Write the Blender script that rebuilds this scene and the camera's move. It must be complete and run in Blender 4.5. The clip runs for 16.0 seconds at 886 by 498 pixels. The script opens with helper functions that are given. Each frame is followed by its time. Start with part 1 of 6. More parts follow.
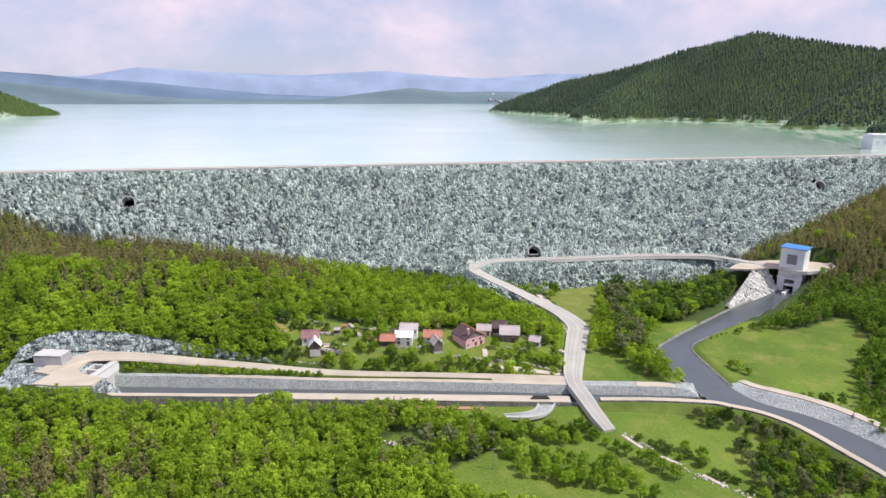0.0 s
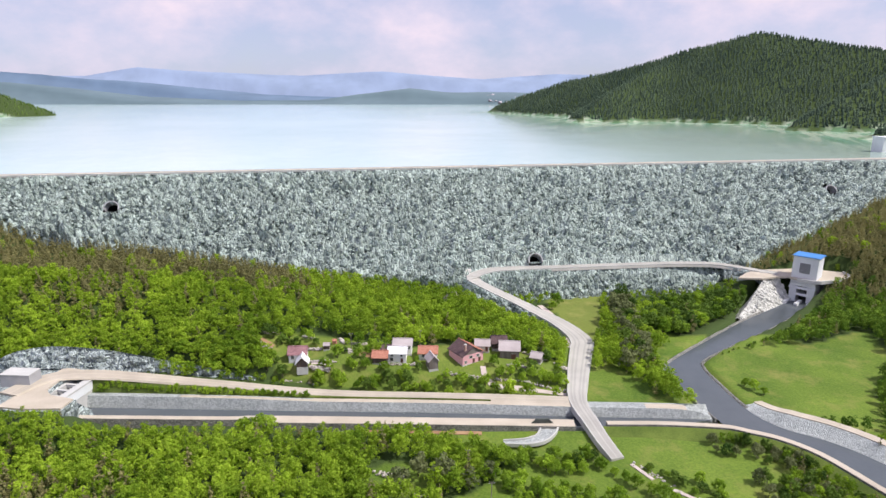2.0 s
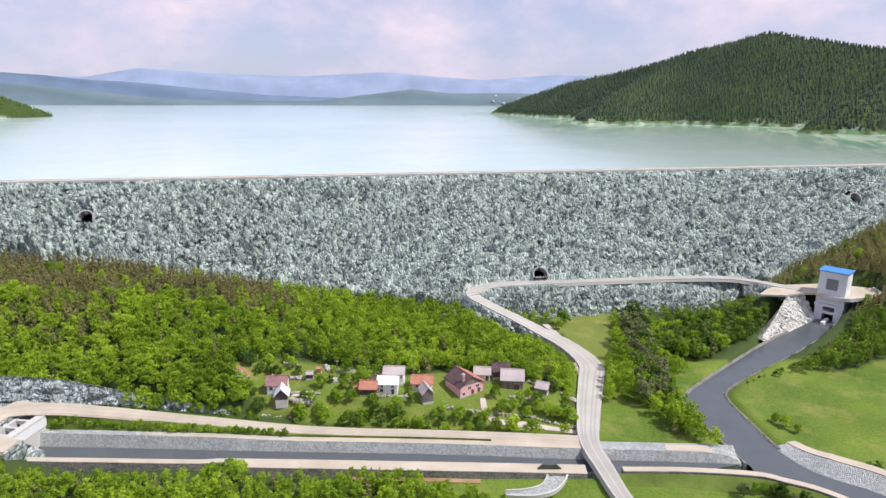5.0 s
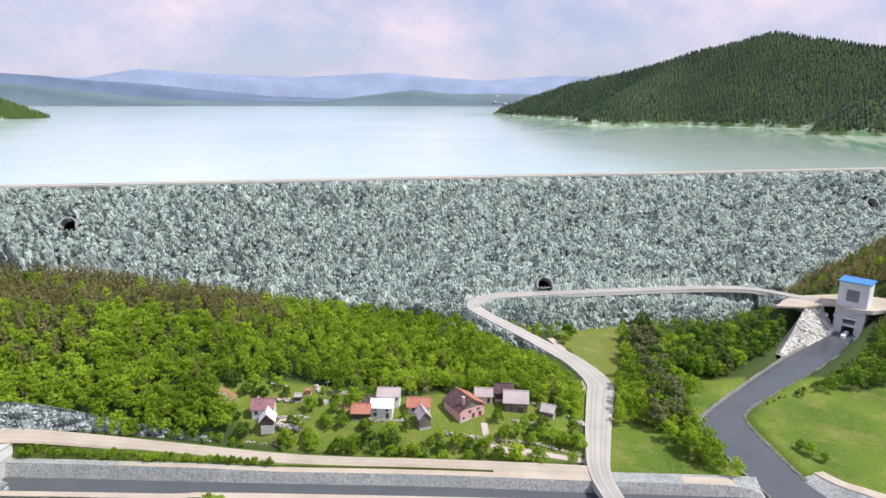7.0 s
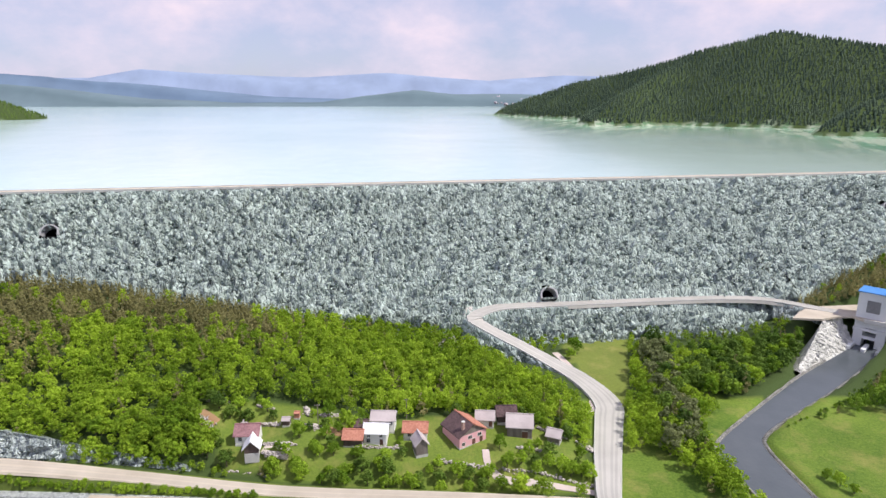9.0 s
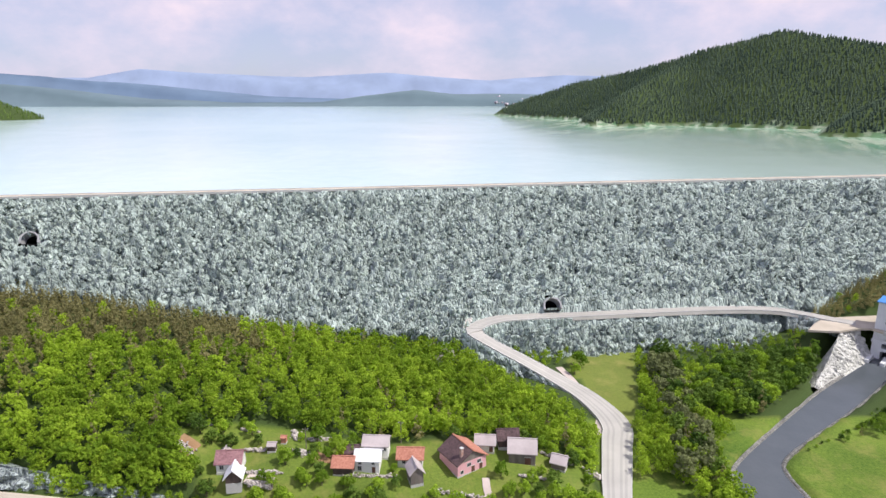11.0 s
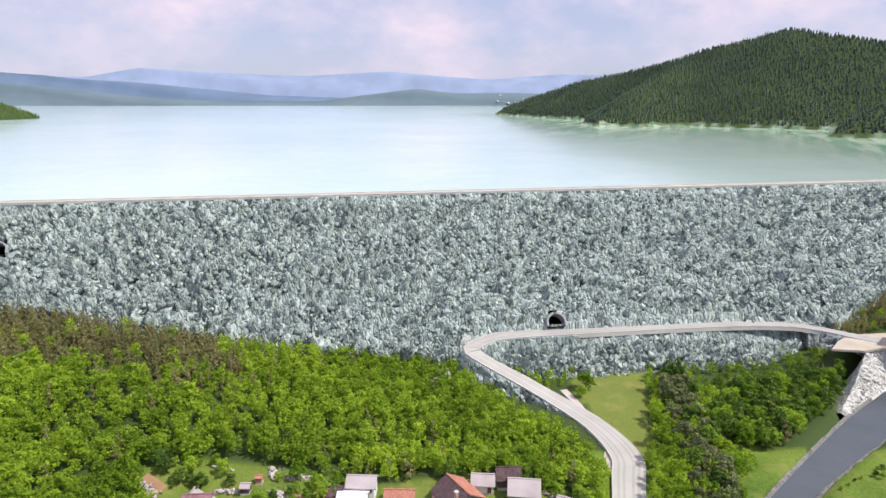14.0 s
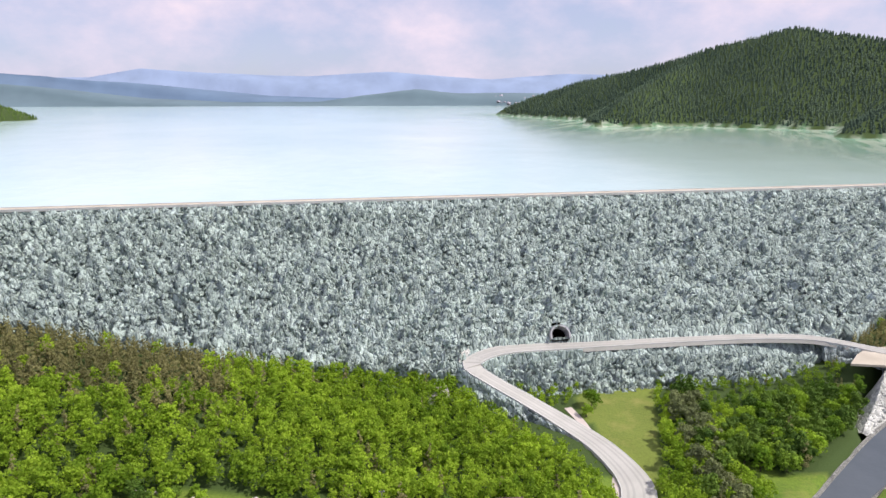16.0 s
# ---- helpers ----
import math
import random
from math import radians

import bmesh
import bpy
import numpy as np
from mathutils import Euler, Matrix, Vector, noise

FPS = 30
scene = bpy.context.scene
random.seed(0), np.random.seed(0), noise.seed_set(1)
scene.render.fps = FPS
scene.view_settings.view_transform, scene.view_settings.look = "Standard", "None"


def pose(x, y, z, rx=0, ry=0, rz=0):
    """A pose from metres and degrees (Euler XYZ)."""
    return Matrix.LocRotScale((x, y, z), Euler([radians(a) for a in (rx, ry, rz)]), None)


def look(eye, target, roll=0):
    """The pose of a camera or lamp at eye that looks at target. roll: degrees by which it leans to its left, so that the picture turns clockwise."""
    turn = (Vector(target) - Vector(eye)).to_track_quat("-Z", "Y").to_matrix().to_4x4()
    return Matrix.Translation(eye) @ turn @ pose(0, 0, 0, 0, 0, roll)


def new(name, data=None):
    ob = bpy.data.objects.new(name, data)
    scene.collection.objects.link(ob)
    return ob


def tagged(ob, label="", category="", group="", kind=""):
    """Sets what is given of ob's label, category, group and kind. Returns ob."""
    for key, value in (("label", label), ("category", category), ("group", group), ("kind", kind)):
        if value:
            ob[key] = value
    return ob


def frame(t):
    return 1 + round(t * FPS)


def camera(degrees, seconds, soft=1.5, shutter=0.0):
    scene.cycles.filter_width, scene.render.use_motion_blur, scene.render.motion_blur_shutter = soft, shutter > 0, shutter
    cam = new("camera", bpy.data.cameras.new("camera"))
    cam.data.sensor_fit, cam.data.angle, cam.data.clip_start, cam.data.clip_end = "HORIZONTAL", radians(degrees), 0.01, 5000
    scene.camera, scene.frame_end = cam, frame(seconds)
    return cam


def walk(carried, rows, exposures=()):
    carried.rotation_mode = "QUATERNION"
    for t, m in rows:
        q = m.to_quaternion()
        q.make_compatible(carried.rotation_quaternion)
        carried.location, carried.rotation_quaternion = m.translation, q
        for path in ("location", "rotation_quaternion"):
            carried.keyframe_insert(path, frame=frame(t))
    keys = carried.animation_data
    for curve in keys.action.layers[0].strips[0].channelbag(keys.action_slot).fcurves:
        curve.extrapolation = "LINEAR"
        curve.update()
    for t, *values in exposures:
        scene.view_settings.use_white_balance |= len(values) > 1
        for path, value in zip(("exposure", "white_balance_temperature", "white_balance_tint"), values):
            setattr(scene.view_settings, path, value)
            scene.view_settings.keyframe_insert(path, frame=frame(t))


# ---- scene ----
cam = camera(72.0, 16.0)
# seconds, place, yaw, pitch, roll: a level, slow flight up the valley towards the dam
PATH = [
    (0.0, 0.13, -0.06, 90.01, -0.628, -14.284, 0.047),
    (0.5, 0.42, 3.29, 90.05, -0.661, -14.270, 0.036),
    (1.0, 0.80, 6.76, 90.11, -0.668, -14.257, 0.021),
    (1.5, 1.24, 10.32, 90.17, -0.654, -14.245, 0.004),
    (2.0, 1.70, 13.95, 90.23, -0.625, -14.233, -0.013),
    (2.5, 2.17, 17.63, 90.30, -0.586, -14.220, -0.028),
    (3.0, 2.63, 21.34, 90.35, -0.540, -14.208, -0.041),
    (3.5, 3.07, 25.06, 90.41, -0.490, -14.195, -0.049),
    (4.0, 3.48, 28.77, 90.47, -0.439, -14.182, -0.054),
    (4.5, 3.85, 32.46, 90.53, -0.389, -14.169, -0.054),
    (5.0, 4.20, 36.12, 90.59, -0.341, -14.157, -0.050),
    (5.5, 4.51, 39.74, 90.65, -0.296, -14.144, -0.043),
    (6.0, 4.79, 43.31, 90.73, -0.256, -14.133, -0.033),
    (6.5, 5.04, 46.83, 90.81, -0.220, -14.122, -0.020),
    (7.0, 5.27, 50.28, 90.91, -0.189, -14.113, -0.006),
    (7.5, 5.49, 53.68, 91.01, -0.162, -14.106, 0.008),
    (8.0, 5.69, 57.01, 91.13, -0.140, -14.101, 0.022),
    (8.5, 5.90, 60.27, 91.25, -0.120, -14.097, 0.034),
    (9.0, 6.10, 63.48, 91.38, -0.104, -14.097, 0.045),
    (9.5, 6.32, 66.62, 91.51, -0.089, -14.099, 0.053),
    (10.0, 6.55, 69.70, 91.64, -0.076, -14.104, 0.057),
    (10.5, 6.79, 72.73, 91.78, -0.063, -14.111, 0.059),
    (11.0, 7.06, 75.71, 91.91, -0.049, -14.121, 0.057),
    (11.5, 7.34, 78.65, 92.03, -0.034, -14.134, 0.052),
    (12.0, 7.64, 81.55, 92.14, -0.018, -14.148, 0.045),
    (12.5, 7.96, 84.43, 92.25, 0.001, -14.163, 0.037),
    (13.0, 8.30, 87.28, 92.35, 0.022, -14.179, 0.030),
    (13.5, 8.64, 90.11, 92.44, 0.045, -14.194, 0.025),
    (14.0, 8.98, 92.94, 92.54, 0.069, -14.208, 0.026),
    (14.5, 9.32, 95.77, 92.65, 0.095, -14.219, 0.035),
    (15.0, 9.63, 98.61, 92.78, 0.120, -14.225, 0.057),
    (15.5, 9.92, 101.47, 92.95, 0.143, -14.225, 0.095),
    (16.0, 10.16, 104.35, 93.19, 0.162, -14.216, 0.156),
]
walk(cam, [(t, pose(x, y, z, 90 + pitch, roll, yaw)) for t, x, y, z, yaw, pitch, roll in PATH])

# ---------------------------------------------------------------- light
SUN_EL, SUN_AZ = 55.0, 106.0          # azimuth clockwise from +y: the sun stands on the right
sun = new("sun", bpy.data.lights.new("sun", "SUN"))
sun.data.energy, sun.data.angle, sun.data.color = 4.1, radians(0.6), (1.0, 0.95, 0.87)
ax, el = radians(SUN_AZ), radians(SUN_EL)
sun.matrix_world = look((math.sin(ax) * math.cos(el), math.cos(ax) * math.cos(el), math.sin(el)), (0, 0, 0))

world = bpy.data.worlds.new("sky")
scene.world = world
world.use_nodes = True
wn, wl = world.node_tree.nodes, world.node_tree.links
wn.clear()
w_out, w_bg = wn.new("ShaderNodeOutputWorld"), wn.new("ShaderNodeBackground")
w_sky = wn.new("ShaderNodeTexSky")
w_sky.sky_type, w_sky.sun_disc, w_sky.sun_elevation, w_sky.sun_rotation = "NISHITA", False, el, ax
w_sky.air_density, w_sky.dust_density, w_sky.altitude = 1.0, 1.6, 700
w_co, w_map = wn.new("ShaderNodeTexCoord"), wn.new("ShaderNodeMapping")
w_map.inputs["Scale"].default_value = (1.0, 1.0, 1.7)
w_map.inputs["Location"].default_value = (0.35, 0.0, 0.1)
w_noise, w_ramp, w_mix = wn.new("ShaderNodeTexNoise"), wn.new("ShaderNodeValToRGB"), wn.new("ShaderNodeMix")
w_noise.inputs["Scale"].default_value, w_noise.inputs["Detail"].default_value, w_noise.inputs["Roughness"].default_value = 4.2, 8, 0.6
w_ramp.color_ramp.elements[0].position, w_ramp.color_ramp.elements[1].position = 0.36, 0.68
w_ramp.color_ramp.elements[0].color, w_ramp.color_ramp.elements[1].color = (0.62, 0.62, 0.62, 1), (0.97, 0.97, 0.97, 1)
w_ramp2 = wn.new("ShaderNodeValToRGB")
w_ramp2.color_ramp.elements[0].position, w_ramp2.color_ramp.elements[1].position = 0.42, 0.72
w_ramp2.color_ramp.elements[0].color, w_ramp2.color_ramp.elements[1].color = (4.35, 4.5, 6.5, 1), (7.3, 6.2, 7.1, 1)
w_mix.data_type = "RGBA"
wl.new(w_co.outputs["Generated"], w_map.inputs["Vector"])
wl.new(w_map.outputs["Vector"], w_noise.inputs["Vector"])
wl.new(w_noise.outputs["Fac"], w_ramp.inputs["Fac"])
wl.new(w_noise.outputs["Fac"], w_ramp2.inputs["Fac"])
wl.new(w_ramp.outputs["Color"], w_mix.inputs["Factor"])
wl.new(w_sky.outputs["Color"], w_mix.inputs["A"])
wl.new(w_ramp2.outputs["Color"], w_mix.inputs["B"])
wl.new(w_mix.outputs["Result"], w_bg.inputs["Color"])
w_bg.inputs["Strength"].default_value = 0.122
wl.new(w_bg.outputs["Background"], w_out.inputs["Surface"])
scene.view_settings.exposure = 0.12


# ---------------------------------------------------------------- materials
def node(m, kind, **inputs):
    n = m.node_tree.nodes.new(kind)
    for k, v in inputs.items():
        n.inputs[k.replace("_", " ")].default_value = v
    return n


def surface(name, dark, light, size=1.0, rough=0.85, bump=0.3, depth=0.1, fine=0.25, metallic=0.0, vary=0.0, stretch=(1, 1, 1),
            cells=0.0, attribute="", translucent=0.0, island=0.0, spec=0.3, contrast=0.55):
    """A rough natural surface: colour at two scales of noise, optional stone cells, bump; size in metres."""
    m = bpy.data.materials.new(name)
    m.use_nodes = True
    lk, b = m.node_tree.links, m.node_tree.nodes["Principled BSDF"]
    b.inputs["Roughness"].default_value, b.inputs["Metallic"].default_value = rough, metallic
    b.inputs["Specular IOR Level"].default_value = spec
    geo = node(m, "ShaderNodeNewGeometry")
    mp = node(m, "ShaderNodeMapping", Scale=stretch)
    lk.new(geo.outputs["Position"], mp.inputs["Vector"])
    big = node(m, "ShaderNodeTexNoise", Scale=1.0 / (size * 4), Detail=3.0)
    small = node(m, "ShaderNodeTexNoise", Scale=1.0 / (size * fine), Detail=6.0, Roughness=0.65)
    for n in (big, small):
        lk.new(mp.outputs["Vector"], n.inputs["Vector"])
    add = node(m, "ShaderNodeMath")
    add.operation = "MULTIPLY_ADD"
    lk.new(small.outputs["Fac"], add.inputs[0])
    add.inputs[1].default_value = contrast
    half = node(m, "ShaderNodeMath")
    half.operation = "MULTIPLY_ADD"
    half.inputs[1].default_value, half.inputs[2].default_value = 0.9, -0.22 - 0.5 * (contrast - 0.55)
    lk.new(big.outputs["Fac"], half.inputs[0])
    lk.new(half.outputs[0], add.inputs[2])
    value = add.outputs[0]
    height = small.outputs["Fac"]
    if cells:
        vor = node(m, "ShaderNodeTexVoronoi", Scale=1.0 / cells)
        edge = node(m, "ShaderNodeTexVoronoi", Scale=1.0 / cells)
        edge.feature = "DISTANCE_TO_EDGE"
        for n in (vor, edge):
            lk.new(mp.outputs["Vector"], n.inputs["Vector"])
        tone = node(m, "ShaderNodeSeparateColor")
        lk.new(vor.outputs["Color"], tone.inputs["Color"])
        mixc = node(m, "ShaderNodeMath")
        mixc.operation = "MULTIPLY_ADD"
        mixc.inputs[1].default_value = 0.5
        lk.new(tone.outputs[0], mixc.inputs[0])
        sc = node(m, "ShaderNodeMath")
        sc.operation = "MULTIPLY"
        sc.inputs[1].default_value = 0.6
        lk.new(value, sc.inputs[0])
        lk.new(sc.outputs[0], mixc.inputs[2])
        value = mixc.outputs[0]
        hh = node(m, "ShaderNodeMath")
        hh.operation = "MINIMUM"
        hh.inputs[1].default_value = 0.22
        lk.new(edge.outputs["Distance"], hh.inputs[0])
        hs = node(m, "ShaderNodeMath")
        hs.operation = "MULTIPLY_ADD"
        hs.inputs[1].default_value = 4.0
        lk.new(hh.outputs[0], hs.inputs[0])
        lk.new(small.outputs["Fac"], hs.inputs[2])
        height = hs.outputs[0]
    if vary or island or attribute:
        if attribute:
            src = node(m, "ShaderNodeAttribute")
            src.attribute_name = attribute
            out, amount = src.outputs["Fac"], vary
        elif island:
            out, amount = geo.outputs["Random Per Island"], island
        else:
            out, amount = node(m, "ShaderNodeObjectInfo").outputs["Random"], vary
        off = node(m, "ShaderNodeMath")
        off.operation = "MULTIPLY_ADD"
        off.inputs[1].default_value, off.inputs[2].default_value = amount, -amount / 2
        lk.new(out, off.inputs[0])
        tot = node(m, "ShaderNodeMath")
        tot.operation = "ADD"
        lk.new(value, tot.inputs[0])
        lk.new(off.outputs[0], tot.inputs[1])
        value = tot.outputs[0]
    ramp = node(m, "ShaderNodeValToRGB")
    ramp.color_ramp.elements[0].position, ramp.color_ramp.elements[1].position = 0.2, 0.8
    ramp.color_ramp.elements[0].color, ramp.color_ramp.elements[1].color = (*dark, 1), (*light, 1)
    lk.new(value, ramp.inputs["Fac"])
    lk.new(ramp.outputs["Color"], b.inputs["Base Color"])
    if bump:
        bn = node(m, "ShaderNodeBump", Strength=bump, Distance=depth)
        lk.new(height, bn.inputs["Height"])
        lk.new(bn.outputs["Normal"], b.inputs["Normal"])
    if translucent:
        tr, mx = node(m, "ShaderNodeBsdfTranslucent"), node(m, "ShaderNodeMixShader", Fac=translucent)
        lk.new(ramp.outputs["Color"], tr.inputs["Color"])
        lk.new(b.outputs[0], mx.inputs[1])
        lk.new(tr.outputs[0], mx.inputs[2])
        lk.new(mx.outputs[0], m.node_tree.nodes["Material Output"].inputs["Surface"])
    return m


GRASS = surface("meadow_grass", (0.055, 0.11, 0.012), (0.175, 0.25, 0.034), 5, 0.95, 0.7, 0.25, 0.14, contrast=1.0)


def ground_cover(m):
    """Dark litter under the woods, pale stony margin along the lake."""
    lk, b = m.node_tree.links, m.node_tree.nodes["Principled BSDF"]
    old = b.inputs["Base Color"].links[0].from_socket
    cover = node(m, "ShaderNodeAttribute")
    cover.attribute_name = "meadow"
    litter = node(m, "ShaderNodeMix")
    litter.data_type = "RGBA"
    litter.inputs["A"].default_value = (0.05, 0.08, 0.02, 1)
    lk.new(cover.outputs["Fac"], litter.inputs["Factor"])
    lk.new(old, litter.inputs["B"])
    dry_n, dry_r, dry = node(m, "ShaderNodeTexNoise", Scale=0.11, Detail=5.0, Roughness=0.7), node(m, "ShaderNodeValToRGB"), node(m, "ShaderNodeMix")
    geo2 = node(m, "ShaderNodeNewGeometry")
    lk.new(geo2.outputs["Position"], dry_n.inputs["Vector"])
    dry_r.color_ramp.elements[0].position, dry_r.color_ramp.elements[1].position = 0.50, 0.80
    dry.data_type = "RGBA"
    dry.inputs["B"].default_value = (0.235, 0.235, 0.065, 1)
    lk.new(dry_n.outputs["Fac"], dry_r.inputs["Fac"])
    parch, most = node(m, "ShaderNodeAttribute"), node(m, "ShaderNodeMath")
    parch.attribute_name = "parched"
    most.operation = "MULTIPLY_ADD"
    most.inputs[1].default_value = 0.9
    lk.new(parch.outputs["Fac"], most.inputs[0])
    lk.new(dry_r.outputs["Color"], most.inputs[2])
    most.use_clamp = True
    lk.new(most.outputs[0], dry.inputs["Factor"])
    lk.new(old, dry.inputs["A"])
    lk.new(dry.outputs["Result"], litter.inputs["B"])
    shore = node(m, "ShaderNodeAttribute")
    shore.attribute_name = "shore"
    n, r = node(m, "ShaderNodeTexNoise", Scale=0.09, Detail=5.0), node(m, "ShaderNodeValToRGB")
    geo = node(m, "ShaderNodeNewGeometry")
    lk.new(geo.outputs["Position"], n.inputs["Vector"])
    r.color_ramp.elements[0].position, r.color_ramp.elements[1].position = 0.42, 0.58
    r.color_ramp.elements[0].color, r.color_ramp.elements[1].color = (0.12, 0.23, 0.12, 1), (0.42, 0.48, 0.37, 1)
    lk.new(n.outputs["Fac"], r.inputs["Fac"])
    mx = node(m, "ShaderNodeMix")
    mx.data_type = "RGBA"
    lk.new(shore.outputs["Fac"], mx.inputs["Factor"])
    lk.new(litter.outputs["Result"], mx.inputs["A"])
    lk.new(r.outputs["Color"], mx.inputs["B"])
    lk.new(mx.outputs["Result"], b.inputs["Base Color"])


ground_cover(GRASS)
ROCK = surface("rockfill", (0.165, 0.215, 0.21), (0.595, 0.70, 0.66), 0.8, 0.72, 1.0, 0.8, 0.8, island=0.3, spec=0.45, contrast=1.5, stretch=(1.2, 0.7, 0.7), cells=1.9)
ROCK_PART = surface("rockfill_boulder", (0.165, 0.215, 0.21), (0.595, 0.70, 0.66), 0.8, 0.72, 1.0, 0.8, 0.8, vary=0.3, spec=0.45, contrast=1.5, stretch=(1.2, 0.7, 0.7), cells=1.9)
ROCK_BED = surface("rockfill_bed", (0.16, 0.208, 0.202), (0.585, 0.69, 0.65), 0.9, 0.7, 1.0, 1.0, 0.9, stretch=(1.3, 0.6, 0.6), spec=0.45, contrast=1.5, cells=2.0)
RIVER_STONE = surface("river_kerb_stone", (0.12, 0.12, 0.115), (0.36, 0.35, 0.32), 1.0, 0.85, 0.9, 0.2, 0.3, cells=0.45)
CLIFF = surface("cut_rock", (0.11, 0.145, 0.15), (0.62, 0.70, 0.70), 1.1, 0.72, 1.0, 0.8, 0.7, stretch=(1.2, 1, 0.6), spec=0.45, contrast=1.5, cells=1.5)
RIPRAP = surface("riprap", (0.33, 0.36, 0.36), (0.62, 0.65, 0.64), 1.5, 0.85, 0.9, 0.25, 0.25, cells=0.45)
GRAVEL = surface("pale_gravel", (0.40, 0.345, 0.275), (0.58, 0.515, 0.43), 2.0, 0.95, 0.3, 0.06, 0.1)
ROAD = surface("road_gravel", (0.39, 0.375, 0.345), (0.53, 0.51, 0.475), 2.5, 0.9, 0.25, 0.05, 0.1)
RUT = surface("road_wheel_track", (0.33, 0.318, 0.295), (0.45, 0.435, 0.405), 2.5, 0.9, 0.25, 0.05, 0.1)
GRAVEL_RUT = surface("gravel_wheel_track", (0.36, 0.315, 0.26), (0.52, 0.465, 0.395), 2.0, 0.95, 0.3, 0.06, 0.1)
GREY_STONE = surface("grey_stone", (0.30, 0.30, 0.32), (0.46, 0.46, 0.48), 1.0, 0.85, 0.5, 0.05, 0.2)
CONCRETE = surface("concrete", (0.42, 0.42, 0.41), (0.62, 0.61, 0.59), 2.0, 0.8, 0.25, 0.04, 0.2)
PALE_CONCRETE = surface("pale_concrete", (0.62, 0.64, 0.66), (0.80, 0.81, 0.83), 2.0, 0.75, 0.2, 0.03, 0.2)
BLUE = surface("blue_sheet", (0.05, 0.20, 0.52), (0.08, 0.28, 0.66), 2.0, 0.45, 0.1, 0.02, 0.3)
# darkness inside the gallery mouths, put into a near-black colour
DARK = surface("dark_void", (0.004, 0.004, 0.005), (0.012, 0.012, 0.013), 2.0, 0.95, 0)
LEAF = surface("broadleaf", (0.165, 0.28, 0.024), (0.465, 0.62, 0.062), 2.5, 0.8, 0, attribute="tint", vary=0.6, translucent=0.48, spec=0.1)
LEAF_DEEP = surface("broadleaf_deep", (0.065, 0.145, 0.017), (0.25, 0.38, 0.045), 2.5, 0.8, 0, attribute="tint", vary=0.5, translucent=0.22, spec=0.1)
LEAF_ONE = surface("broadleaf_single", (0.125, 0.235, 0.02), (0.385, 0.545, 0.054), 2.5, 0.8, 0, vary=0.5, translucent=0.42, spec=0.1)
LEAF_DARK = surface("broadleaf_dark", (0.036, 0.085, 0.012), (0.155, 0.25, 0.034), 2.5, 0.75, 0, vary=0.35, translucent=0.18, spec=0.2)
GREYBLUE = surface("grey_glazing", (0.45, 0.5, 0.58), (0.6, 0.64, 0.7), 1, 0.3, 0)
WILLOW = surface("willow_leaf", (0.10, 0.128, 0.05), (0.255, 0.285, 0.12), 2.5, 0.75, 0, vary=0.3, translucent=0.25, spec=0.2)
PINE = surface("pine_needles", (0.168, 0.166, 0.07), (0.41, 0.38, 0.17), 3.0, 0.85, 0, attribute="tint", vary=0.3, translucent=0.38, spec=0.1)
# some distance haze is put into the spruces' bluish colour
SPRUCE = surface("spruce_needles", (0.028, 0.050, 0.037), (0.080, 0.116, 0.070), 14.0, 0.9, 0, attribute="tint", vary=0.35, spec=0.15)
FAR_LEAF = surface("far_wood_leaf", (0.03, 0.06, 0.012), (0.11, 0.17, 0.04), 8, 0.9, 0, attribute="tint", vary=0.5, spec=0.15)
BARK = surface("bark", (0.06, 0.045, 0.03), (0.16, 0.13, 0.10), 0.6, 0.95, 0.6, 0.05)


# ---------------------------------------------------------------- building helpers
def mesh_of(name, verts, faces, material, smooth=False):
    me = bpy.data.meshes.new(name)
    me.from_pydata([tuple(v) for v in verts], [], faces)
    me.materials.append(material)
    if smooth:
        me.polygons.foreach_set("use_smooth", [True] * len(me.polygons))
    me.update()
    return me


def big_mesh(name, verts, quads, material, tint=None, smooth=False):
    """A mesh from numpy arrays; faces all with the same number of corners."""
    me = bpy.data.meshes.new(name)
    n, k = quads.shape
    me.vertices.add(len(verts))
    me.vertices.foreach_set("co", np.ascontiguousarray(verts, np.float32).ravel())
    me.loops.add(n * k)
    me.loops.foreach_set("vertex_index", np.ascontiguousarray(quads, np.int32).ravel())
    me.polygons.add(n)
    me.polygons.foreach_set("loop_start", np.arange(0, n * k, k, dtype=np.int32))
    if smooth:
        me.polygons.foreach_set("use_smooth", np.ones(n, bool))
    me.materials.append(material)
    if tint is not None:
        me.attributes.new("tint", "FLOAT", "FACE").data.foreach_set("value", np.ascontiguousarray(tint, np.float32))
    me.update()
    me.validate()
    return me


def empty(name, m, label="", category="", group="", kind=""):
    ob = new(name)
    ob.empty_display_size = 0.5
    ob.matrix_world = m
    return tagged(ob, label, category, group, kind)


def part(name, me, parent, label="", m=None):
    ob = new(name, me)
    ob.parent = parent
    if m is not None:
        ob.matrix_basis = m
    return tagged(ob, label)


